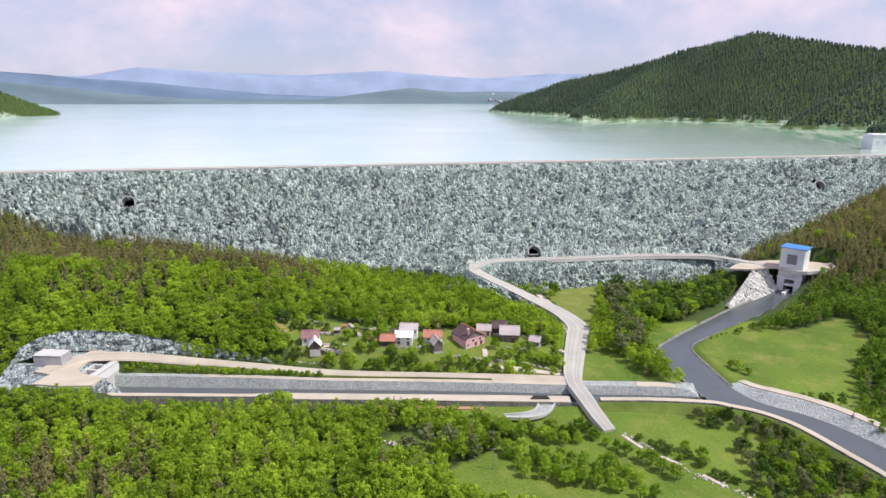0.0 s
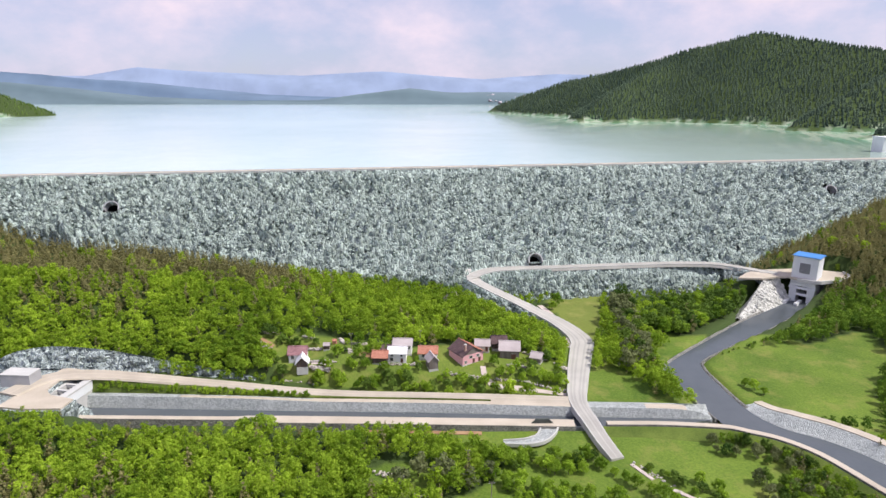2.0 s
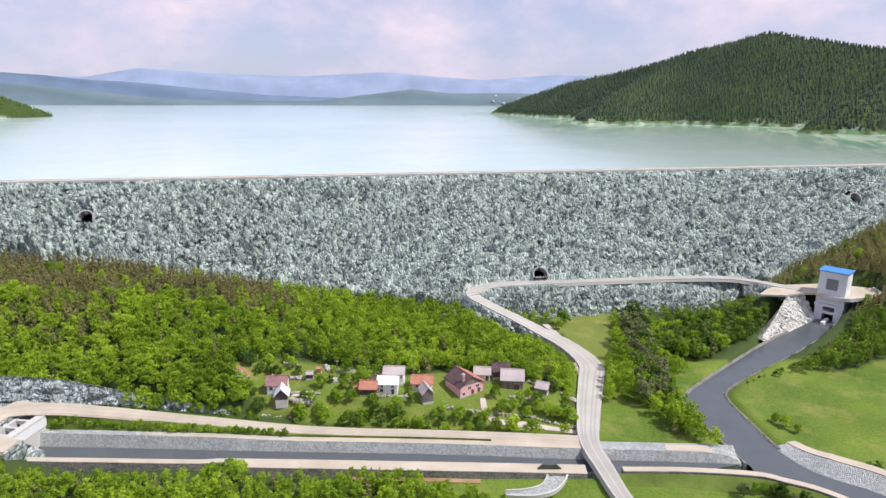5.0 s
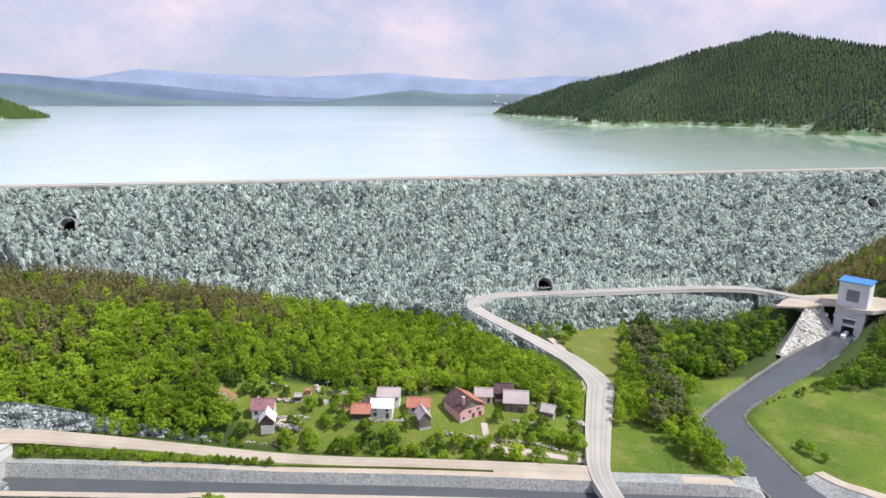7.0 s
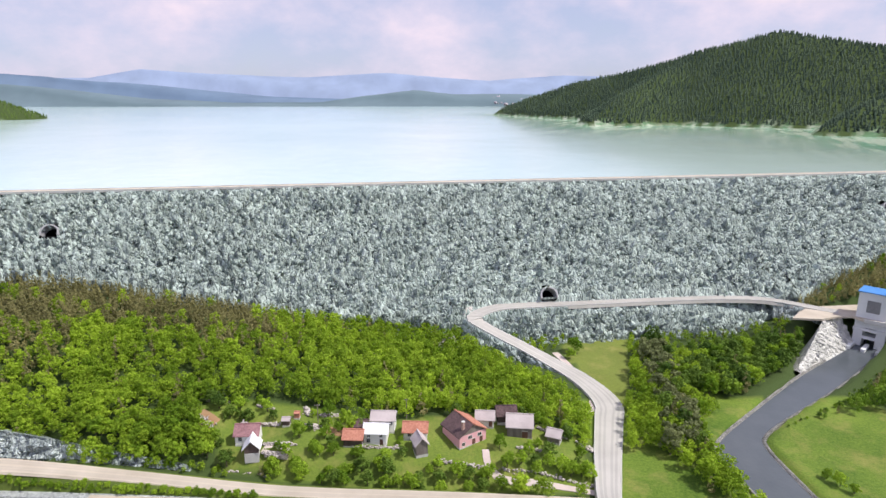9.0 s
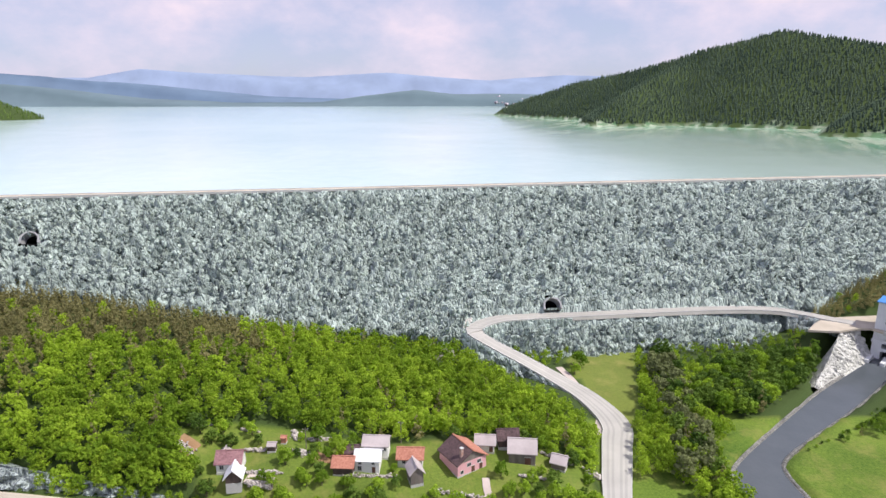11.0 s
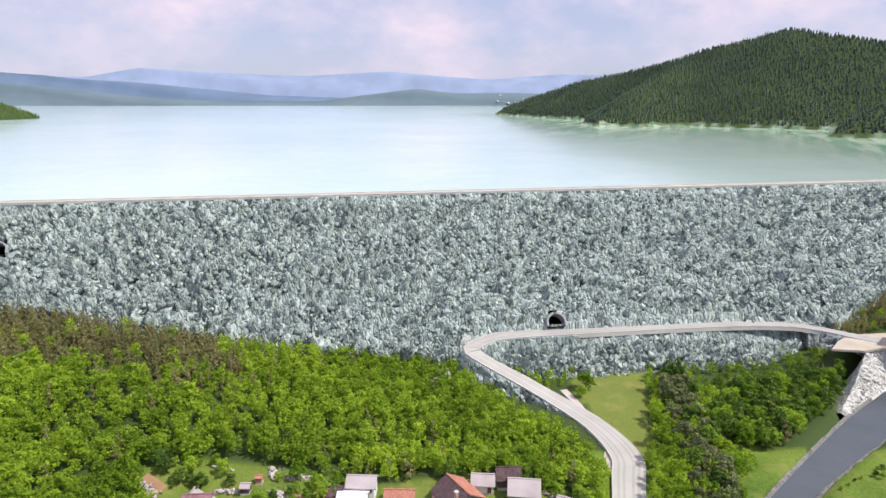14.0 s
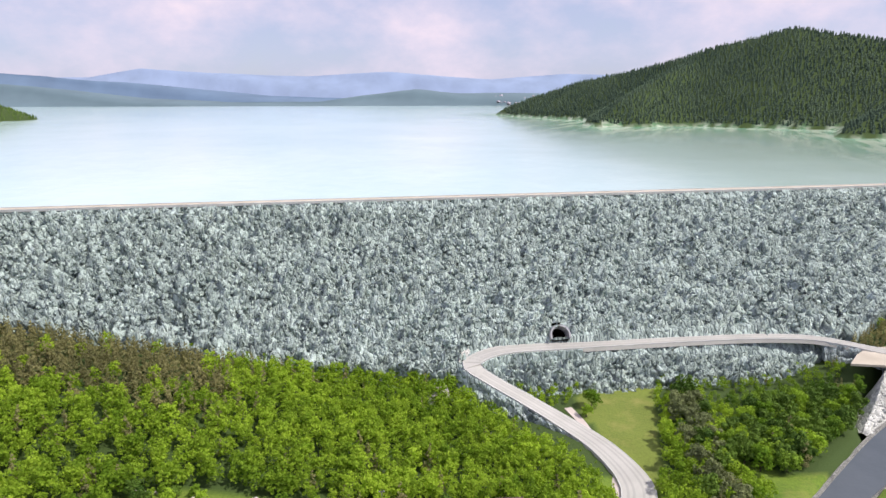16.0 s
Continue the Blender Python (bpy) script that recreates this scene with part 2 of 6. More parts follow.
class Build:
    """Collects vertices and faces of one mesh."""

    def __init__(self):
        self.v, self.f = [], []

    def add(self, verts, faces):
        o = len(self.v)
        self.v += [tuple(v) for v in verts]
        self.f += [tuple(i + o for i in f) for f in faces]
        return self

    def box(self, x0, x1, y0, y1, z0, z1, m=None):
        vs = [Vector((x, y, z)) for z in (z0, z1) for y in (y0, y1) for x in (x0, x1)]
        if m is not None:
            vs = [m @ v for v in vs]
        return self.add(vs, [(0, 2, 3, 1), (4, 5, 7, 6), (0, 1, 5, 4), (2, 6, 7, 3), (0, 4, 6, 2), (1, 3, 7, 5)])

    def prism(self, outline, y0, y1):
        """An outline in x and z, pushed along y."""
        n = len(outline)
        vs = [(x, y0, z) for x, z in outline] + [(x, y1, z) for x, z in outline]
        fs = [tuple(range(n)), tuple(range(2 * n - 1, n - 1, -1))] + [(i, i + n, (i + 1) % n + n, (i + 1) % n) for i in range(n)]
        return self.add(vs, fs)

    def slab(self, outline, z0, z1):
        """An outline in x and y, between two heights."""
        n = len(outline)
        vs = [(x, y, z0) for x, y in outline] + [(x, y, z1) for x, y in outline]
        fs = [tuple(range(n - 1, -1, -1)), tuple(range(n, 2 * n))] + [(i, (i + 1) % n, (i + 1) % n + n, i + n) for i in range(n)]
        return self.add(vs, fs)

    def tube(self, a, b, r0, r1, sides=8):
        a, b = Vector(a), Vector(b)
        q = (b - a).to_track_quat("Z", "Y")
        vs = []
        for p, r in ((a, r0), (b, r1)):
            vs += [p + q @ Vector((r * math.cos(2 * math.pi * i / sides), r * math.sin(2 * math.pi * i / sides), 0)) for i in range(sides)]
        fs = [(i, (i + 1) % sides, (i + 1) % sides + sides, i + sides) for i in range(sides)]
        return self.add(vs, fs + [tuple(range(sides - 1, -1, -1)), tuple(range(sides, 2 * sides))])

    def mesh(self, name, material, smooth=False):
        return mesh_of(name, self.v, self.f, material, smooth)


def spline(points, n):
    """n places evenly along a smooth curve through the points (rows of any width)."""
    p = np.array(points, float)
    p = np.vstack([2 * p[0] - p[1], p, 2 * p[-1] - p[-2]])
    out = []
    for i in range(1, len(p) - 2):
        for t in np.linspace(0, 1, 24, endpoint=False):
            a, b, c, d = p[i - 1:i + 3]
            out.append(0.5 * (2 * b + (c - a) * t + (2 * a - 5 * b + 4 * c - d) * t * t + (3 * b - a - 3 * c + d) * t ** 3))
    out.append(p[-2])
    out = np.array(out)
    along = np.concatenate([[0], np.cumsum(np.linalg.norm(np.diff(out[:, :2], axis=0), axis=1))])
    s = np.linspace(0, along[-1], n)
    return np.stack([np.interp(s, along, out[:, k]) for k in range(out.shape[1])], 1)


def loft(rails, closed=True, caps=True):
    """Verts and faces of a strip through rails with the same number of stations."""
    k, n = len(rails), len(rails[0])
    vs = [tuple(rails[j][i]) for i in range(n) for j in range(k)]
    fs = [(i * k + j, i * k + (j + 1) % k, (i + 1) * k + (j + 1) % k, (i + 1) * k + j)
          for i in range(n - 1) for j in range(k if closed else k - 1)]
    if closed and caps:
        fs += [tuple(range(k - 1, -1, -1)), tuple(range((n - 1) * k, n * k))]
    return vs, fs


def offset(line, d):
    """The line shifted sideways to its right by d metres (or a row of them)."""
    t = np.gradient(line[:, :2], axis=0)
    t /= np.linalg.norm(t, axis=1)[:, None]
    out = line.copy()
    out[:, 0] += t[:, 1] * d
    out[:, 1] -= t[:, 0] * d
    return out


def raised(line, dz):
    out = line.copy()
    out[:, 2] += dz
    return out


def level(line, z):
    out = line.copy()
    out[:, 2] = z
    return out


def near_line(x, y, line):
    """Distance in plan from each place to a line of stations."""
    d = np.full(np.shape(x), 1e9)
    for (ax_, ay_), (bx_, by_) in zip(line[:-1, :2], line[1:, :2]):
        vx, vy = bx_ - ax_, by_ - ay_
        t = np.clip(((x - ax_) * vx + (y - ay_) * vy) / (vx * vx + vy * vy + 1e-9), 0, 1)
        d = np.minimum(d, np.hypot(x - ax_ - t * vx, y - ay_ - t * vy))
    return d


def inside(x, y, poly):
    hit = np.zeros(np.shape(x), bool)
    for (x0, y0), (x1, y1) in zip(poly, poly[1:] + poly[:1]):
        if y0 != y1:
            hit ^= ((y0 > y) != (y1 > y)) & (x < (x1 - x0) * (y - y0) / (y1 - y0) + x0)
    return hit


def step(v):
    v = np.clip(v, 0, 1)
    return v * v * (3 - 2 * v)


# ---------------------------------------------------------------- plan of the valley
LAKE = 47.0
WATER = -8.5
LEAN_IN = 0.157                                   # the dam runs at this slope across the valley
DAM_M = pose(0, 292, 0, 0, 0, math.degrees(math.atan(LEAN_IN)))
SLOPE = 1.778                                     # run over rise of the rockfill face
CREST = 49.0


def foot(s):
    """Height at which the rockfill ends, along the dam."""
    return np.interp(s, [-420, -300, -240, -218, -199, -160, -96, -40, 5, 12, 20, 34, 46, 126, 138, 148, 158, 164, 191, 212, 232, 268, 303, 420],
                     [52, 45, 39.5, 35.2, 30.6, 25.0, 16.6, 9.3, 4.6, 3.2, 1, -5, -9, -9, -6.5, -3, 3.5, 7.8, 13.6, 17.0, 21.0, 28.2, 34.5, 47])


dam_road = spline([(172, 304.5, 3.62), (165, 309.0, 3.8), (156, 312.6, 4.8), (145, 315, 5.8), (132, 315.6, 6.1), (118, 314.8, 6.2), (93, 311.6, 6.4), (58.5, 306.4, 6.7), (38, 303.4, 7.0), (29, 301.4, 6.9), (22.6, 298.1, 6.3), (19.2, 294.8, 5.5),
                   (19.6, 292.0, 4.6), (23.0, 289.2, 3.3), (28.5, 285.6, 1.4), (36.5, 280.2, -1.0), (46, 273.4, -4.1), (54.8, 264.3, -6.2), (59.6, 254, -7.1), (60.9, 245, -7.4), (58.7, 237, -7.4), (55.9, 227, -7.2),
                   (52.8, 216, -6.7), (50.2, 206, -6.2), (48.0, 197, -5.7), (47.1, 189, -5.3), (48.1, 179, -5.2), (49.6, 170, -6.1), (51.8, 163, -7.5)], 150)
canal_road = spline([(-130, 186, 1.0), (-127, 193.5, 1.2), (-121, 199.2, 1.0), (-110, 201.2, 0.3), (-97, 201.6, -0.9), (-82, 201.2, -2.2), (-65, 200.2, -3.4), (-48, 199.0, -4.6),
                     (-35, 198.0, -5.2), (-20, 197.2, -5.5), (-5, 196.6, -5.62), (15, 195.3, -5.62), (35, 193.6, -5.62), (46, 192.4, -5.62)], 90)
canal_far = spline([(-112, 194.6, 0), (-90, 193.8, 0), (-50, 192.0, 0), (0, 190.2, 0), (44, 187.4, 0), (72, 186.0, 0), (88, 184.9, 0)], 80)
canal_near = spline([(-113, 185.6, 0), (-90, 185.0, 0), (-62, 184.2, 0), (-52, 184.6, 0), (0, 182.9, 0), (42, 181.3, 0), (52, 180.4, 0), (70, 180, 0), (88, 178, 0), (94, 175.3, 0), (100, 172.2, 0), (105, 167.8, 0), (109, 162.3, 0), (111.8, 155.5, 0), (114.2, 148.5, 0), (117.6, 138.8, 0), (121, 126, 0)], 110)
chan_left = spline([(177, 298, 0), (154, 281, 0), (135, 266.4, 0), (104, 239.5, 0), (90, 226.5, 0), (85.4, 219.5, 0), (85.6, 212, 0), (87.2, 201, 0), (89.6, 184.8, 0)], 70)
chan_right = spline([(199, 304, 0), (176, 285, 0), (146, 260.5, 0), (116, 238.8, 0), (103.6, 228.7, 0), (100.4, 221.5, 0), (100.4, 209, 0), (101.8, 191.5, 0), (106.5, 180.6, 0), (116.0, 173, 0), (122.6, 165, 0), (128.6, 153.4, 0), (136, 137, 0), (140, 125, 0)], 110)
lane = spline([(18, 213, 0), (18.5, 208, 0), (22, 204.5, 0), (30, 203.5, 0), (38, 202, 0), (46, 200, 0), (51, 198.5, 0)], 30)
back_lane = spline([(60, 246, 0), (57, 258, 0), (54, 266, 0), (53, 274, 0), (50, 284, 0)], 20)
orchard_path = spline([(55, 161, 0), (60, 152, 0), (67, 145, 0), (75, 136, 0), (83, 126, 0)], 24)
river_bed = np.vstack([(chan_left[:60] + spline(chan_right[:70], 60)) / 2, [(94.2, 196, 0), (96, 186, 0), (103, 177, 0), (112, 170, 0), (118.5, 159.5, 0), (124, 146, 0), (130, 128, 0)]])
full_left = np.vstack([chan_left, spline([(89.8, 184, 0), (90.5, 178.5, 0), (94, 175.3, 0), (100, 172.2, 0), (105, 167.8, 0), (109, 162.3, 0), (111.8, 155.5, 0), (114.2, 148.5, 0), (117.6, 138.8, 0), (121, 126, 0)], 40)])
river_outline = [tuple(p[:2]) for p in full_left[::3]] + [tuple(p[:2]) for p in chan_right[::-3]]
canal_bed = np.vstack([(canal_far + spline(canal_near[:75], 80)) / 2, [(93, 183, 0), (97, 182.5, 0), (100, 182, 0), (102, 182, 0)]])

plat = [(149, 297.5), (156, 305), (164, 311), (190, 314), (206, 306), (205, 299), (199, 294), (192, 291.5), (185, 290), (180.5, 291), (176.5, 295), (174.5, 299), (168, 299), (160, 296)]
ROCK_CUT = [(134, 266), (140, 264), (180, 293), (184, 302), (172, 307), (158, 300), (146, 287)]
FRONT_MEADOW = [(-2, 178), (46, 178), (56, 182), (72, 176), (92, 168), (97, 158), (88, 146), (92, 134), (84, 120), (40, 116), (8, 130), (2, 142), (14, 152), (22, 162), (2, 170)]
VILLAGE = [(-66, 222), (-56, 229), (-30, 230), (-8, 225), (22, 231), (46, 224), (49, 200), (-20, 201), (-52, 206)]
RIGHT_FIELD = [(104, 186), (105, 222), (118, 234), (150, 240), (182, 252), (172, 222), (150, 200), (136, 176)]
BACK_FIELD = [(58, 304), (86, 308), (79, 284), (73, 262), (68, 246), (62, 250), (56, 270), (53, 286)]
SMALL_MEADOW = [(50, 184), (52, 200), (57, 218), (69, 220), (74, 202), (80, 188)]
STRIP_MEADOW = [(80, 262), (86, 266), (108, 244), (98, 236), (92, 243)]
CLEARING = [(-19, 160), (-6, 164), (3, 157), (-1, 146), (-14, 148)]
MEADOWS = [CLEARING, FRONT_MEADOW, VILLAGE, RIGHT_FIELD, BACK_FIELD, SMALL_MEADOW, STRIP_MEADOW]
RIDGE = [(840, 880, 144), (753, 950, 152), (708, 1000, 159), (647, 1060, 175), (611, 1100, 185), (574, 1134, 196), (542, 1150, 189), (508, 1175, 180), (462, 1215, 170), (406, 1270, 149), (343, 1330, 130), (286, 1400, 118), (211, 1480, 89), (146, 1560, 58)]
SPUR = [(462, 1200, 158), (362, 1130, 121), (285, 1060, 88), (232, 1010, 58)]
NEAR_SPUR = [(800, 930, 182), (740, 900, 160), (599, 840, 114), (512, 800, 84), (445, 772, 56)]
LEFT_RIDGE = [(-1560, 1400, 220), (-1110, 1320, 160), (-943, 1300, 110), (-862, 1300, 80), (-828, 1295, 55)]


def ridge_height(x, y, ridge, fall):
    h = np.full(np.shape(x), -1e3)
    for (ax_, ay_, az_), (bx_, by_, bz_) in zip(ridge[:-1], ridge[1:]):
        vx, vy = bx_ - ax_, by_ - ay_
        t = np.clip(((x - ax_) * vx + (y - ay_) * vy) / (vx * vx + vy * vy), 0, 1)
        h = np.maximum(h, az_ + t * (bz_ - az_) - fall * np.hypot(x - ax_ - t * vx, y - ay_ - t * vy))
    return h


def wave(x, y):
    return (np.sin(x * 0.043 + 1.3) * np.cos(y * 0.051) + 0.6 * np.sin(x * 0.11 + y * 0.07 + 2) + 0.4 * np.cos(y * 0.17 - x * 0.09)) * 0.5


def ground(x, y):
    """Height of the land."""
    x, y = np.asarray(x, float), np.asarray(y, float)
    up = 1 + 24 / (1 + np.exp((x + 44) / 30))
    h = -8.2 + up * step((y - 190) / 62)
    h += 5.0 * np.exp(-((x + 62) / 46) ** 4 - ((y - 214) / 13) ** 4)         # foot of the wooded slope
    flat = np.exp(-((x - 9) / 37) ** 6 - ((y - 219) / 14) ** 6)              # the village's terrace
    h = h * (1 - flat) + flat * (-1.9 - 0.045 * x + 0.08 * (y - 218))
    knoll = np.exp(-((x + 47) / 9) ** 4 - ((y - 214) / 8) ** 4)                # terrace of the house on the hillside
    h = h * (1 - knoll) - 0.4 * knoll
    h += 0.36 * np.maximum(0, -185 - x) * step((y - 230) / 60)               # left abutment
    h += 0.235 * np.maximum(0, x - 128) * step((y - 262) / 60)               # right abutment
    h += 0.10 * np.maximum(0, x - 160) * step((280 - y) / 60)
    h += 9.2 * np.exp(-((x + 122) / 20) ** 4 - ((y - 174) / 10) ** 2)            # bank before the platform
    h -= 0.3 * step((-16 - x) / 25) * step((184 - y) / 14)                   # hollow in front of the canal
    h += wave(x, y) * 0.7
    h = np.where((y - LEAN_IN * x > 350) & (x < 0), np.minimum(h, 43), h)     # drowned slope behind the dam
    along = x * 0.988 + (y - 292) * 0.155
    front = np.maximum(0, 1.778 * (foot(along) - 5)) - ((y - 292) * 0.988 - x * 0.155)
    under = foot(along) - 6.5 + 0.14 * np.clip(front, 0, 60)
    h = np.where((along < 16) & (front > -14) & (front < 70), np.minimum(h, under), h)   # the wood lies lower than the dam's foot
    sill = step((x + 104) / 10) * step((54 - x) / 6) * step((178.6 - y) / 0.5) * step((y - 171) / 6)
    h = np.where(y < 182, np.maximum(h, h * (1 - sill) - 7.1 * sill), h)
    behind = step((y - 400) / 60)
    h = h * (1 - behind) + behind * np.minimum(h, 20)
    # hills round the lake
    hills = np.maximum(ridge_height(x, y, RIDGE, 0.66), ridge_height(x, y, SPUR, 0.62))
    hills = np.maximum(hills, ridge_height(x, y, NEAR_SPUR, 0.62))
    hills = np.maximum(hills, ridge_height(x, y, LEFT_RIDGE, 0.45))
    hills = np.maximum(hills, (20 + 0.30 * (x - 330)) * (1 - step((y - 600) / 220)))
    hills = np.maximum(hills, (20 + 0.33 * (-x - 420)) * (1 - step((y - 520) / 200)))
    hills = hills + 3 * wave(x * 0.35, y * 0.35)
    far = step((y - 380) / 60)
    h = np.where(y > 380, np.maximum(h, hills * far + h * (1 - far)), h)
    h = np.where(y > 2300, 42, h)
    # beds of the canal and the river
    wet = np.minimum(near_line(x, y, canal_bed[::4]) - 5.0, np.where(inside(x, y, river_outline), -1.0, np.minimum(near_line(x, y, full_left[::3]), near_line(x, y, chan_right[::3])) + 0.7))
    near = (y < 330)
    h = np.where(near, h + (np.minimum(h, -11.5) - h) * step((2.2 - wet) / 2.2), h)
    h = np.where(inside(x, y, ROCK_CUT), np.minimum(h, -11.5), h)
    h = np.where(near & (inside(x, y, plat) | (near_line(x, y, np.array(plat)) < 2.5)), np.minimum(h, 1.8), h)
    # earthworks: roads lie on the land, not under it
    for line, half in ((dam_road, 7.0), (canal_road, 6.5)):
        pl = line[::3]
        d = near_line(x, y, pl)
        zz = np.full(np.shape(x), 0.0)
        best = np.full(np.shape(x), 1e9)
        for px, py, pz in pl:
            dd = (x - px) ** 2 + (y - py) ** 2
            zz = np.where(dd < best, pz, zz)
            best = np.minimum(best, dd)
        h = np.where(near & (h > zz - 0.8), h + (zz - 0.8 - h) * step((half + 3 - d) / 3), h)
    return h


# ---------------------------------------------------------------- land, lake, distance
def grown(a, b, fine, limits, even=0.0, cap=15.0):
    """Coordinates, fine between a and b, coarser out to even (no wider than cap up to there), then ever coarser to the limits."""
    mid = list(np.arange(a, b + 1e-6, fine))
    lo, d = [a], fine
    while lo[-1] > limits[0]:
        d *= 1.12
        lo.append(lo[-1] - d)
    hi, d = [mid[-1]], fine
    while hi[-1] < limits[1]:
        d = min(d * 1.06, cap) if hi[-1] < even else d * 1.10
        hi.append(hi[-1] + d)
    return np.array(lo[:0:-1] + mid + hi[1:])


def grid_faces(nx, ny):
    i = (np.arange(ny - 1)[:, None] * nx + np.arange(nx - 1)[None]).ravel()
    return np.stack([i, i + 1, i + nx + 1, i + nx], 1)


gx, gy = grown(-230, 230, 2.5, (-4600, 4600), 860), grown(104, 330, 2.5, (-900, 4700), 1640)
GX, GY = np.meshgrid(gx, gy)
GZ = ground(GX, GY)


def on_land(x, y):
    """Height of the built land, between its grid's points."""
    i, j = np.clip(np.searchsorted(gx, x) - 1, 0, len(gx) - 2), np.clip(np.searchsorted(gy, y) - 1, 0, len(gy) - 2)
    u, v = (x - gx[i]) / (gx[i + 1] - gx[i]), (y - gy[j]) / (gy[j + 1] - gy[j])
    return (GZ[j, i] * (1 - u) + GZ[j, i + 1] * u) * (1 - v) + (GZ[j + 1, i] * (1 - u) + GZ[j + 1, i + 1] * u) * v


cover = np.zeros(GX.shape)
for poly in MEADOWS:
    cover = np.maximum(cover, inside(GX, GY, poly) * 1.0)
parched = np.maximum(inside(GX, GY, BACK_FIELD) * 0.45, inside(GX, GY, VILLAGE) * 0.15)
cover[GY < 108] = 0.75
cover[(GX > 48) & (GX < 150) & (GY < 250)] = 1
shore_band = ((GZ > LAKE - 5) & (GZ < LAKE + 3.5) & (GY > 470)) * 1.0
land = tagged(new("ground", big_mesh("ground", np.stack([GX, GY, GZ], -1).reshape(-1, 3), grid_faces(len(gx), len(gy)), GRASS, smooth=True)),
              "green valley floor and wooded slopes under grass", "ground", kind="structure")
land.data.attributes.new("meadow", "FLOAT", "POINT").data.foreach_set("value", cover.ravel().astype(np.float32))
land.data.attributes.new("parched", "FLOAT", "POINT").data.foreach_set("value", parched.ravel().astype(np.float32))
land.data.attributes.new("shore", "FLOAT", "POINT").data.foreach_set("value", shore_band.ravel().astype(np.float32))


def lake_tones(m):
    """The wooded hill's green reflection, put into the water's colour towards the right shore."""
    lk, b = m.node_tree.links, m.node_tree.nodes["Principled BSDF"]
    old = b.inputs["Base Color"].links[0].from_socket
    geo, sep = node(m, "ShaderNodeNewGeometry"), node(m, "ShaderNodeSeparateXYZ")
    n = node(m, "ShaderNodeTexNoise", Scale=0.012, Detail=4.0)
    lk.new(geo.outputs["Position"], n.inputs["Vector"])
    lk.new(geo.outputs["Position"], sep.inputs[0])
    a, c = node(m, "ShaderNodeMath"), node(m, "ShaderNodeMath")
    a.operation = c.operation = "MULTIPLY_ADD"
    a.inputs[1].default_value, a.inputs[2].default_value = 1 / 420, -0.20
    c.inputs[1].default_value = 0.5
    lk.new(sep.outputs["X"], a.inputs[0])
    lk.new(n.outputs["Fac"], c.inputs[0])
    lk.new(a.outputs[0], c.inputs[2])
    mx = node(m, "ShaderNodeMix")
    mx.data_type = "RGBA"
    mx.clamp_factor = True
    mx.inputs["B"].default_value = (0.36, 0.46, 0.385, 1)
    lk.new(c.outputs[0], mx.inputs["Factor"])
    lk.new(old, mx.inputs["A"])
    # green and pale streaks painted as the shore's reflection
    streak, smap, sramp = node(m, "ShaderNodeTexNoise", Scale=1.0, Detail=4.0, Roughness=0.6), node(m, "ShaderNodeMapping", Scale=(0.06, 0.008, 1)), node(m, "ShaderNodeValToRGB")
    turn = node(m, "ShaderNodeMapping", Rotation=(0, 0, 0.42))
    lk.new(geo.outputs["Position"], turn.inputs["Vector"])
    lk.new(turn.outputs["Vector"], smap.inputs["Vector"])
    lk.new(smap.outputs["Vector"], streak.inputs["Vector"])
    sramp.color_ramp.elements[0].position, sramp.color_ramp.elements[1].position = 0.40, 0.60
    sramp.color_ramp.elements[0].color, sramp.color_ramp.elements[1].color = (0.12, 0.29, 0.19, 1), (0.47, 0.55, 0.44, 1)
    lk.new(streak.outputs["Fac"], sramp.inputs["Fac"])
    near_shore, bed = node(m, "ShaderNodeAttribute"), node(m, "ShaderNodeMix")
    near_shore.attribute_name = "shore_reflection"
    bed.data_type = "RGBA"
    lk.new(near_shore.outputs["Fac"], bed.inputs["Factor"])
    lk.new(mx.outputs["Result"], bed.inputs["A"])
    lk.new(sramp.outputs["Color"], bed.inputs["B"])
    lk.new(bed.outputs["Result"], b.inputs["Base Color"])
    # less specular there, so that the painted reflection shows
    dull = node(m, "ShaderNodeMath")
    dull.operation = "MULTIPLY_ADD"
    dull.inputs[1].default_value, dull.inputs[2].default_value = -0.46, 0.5
    lk.new(near_shore.outputs["Fac"], dull.inputs[0])
    lk.new(dull.outputs[0], b.inputs["Specular IOR Level"])
    return m


def water_material(name, color, rough, wave_size, strength, mottled):
    m = surface(name, color, mottled, 40, rough, 0, spec=0.5)
    b, lk = m.node_tree.nodes["Principled BSDF"], m.node_tree.links
    b.inputs["IOR"].default_value = 1.33
    n = node(m, "ShaderNodeTexNoise", Scale=1.0 / wave_size, Detail=4.0)
    geo = node(m, "ShaderNodeNewGeometry")
    lk.new(geo.outputs["Position"], n.inputs["Vector"])
    bn = node(m, "ShaderNodeBump", Strength=strength, Distance=0.3)
    lk.new(n.outputs["Fac"], bn.inputs["Height"])
    lk.new(bn.outputs["Normal"], b.inputs["Normal"])
    return m


LAKE_WATER = lake_tones(water_material("lake_water", (0.49, 0.65, 0.65), 0.12, 3.0, 0.25, (0.63, 0.77, 0.77)))
RIVER_WATER = water_material("river_water", (0.075, 0.088, 0.10), 0.10, 1.2, 0.2, (0.12, 0.133, 0.148))


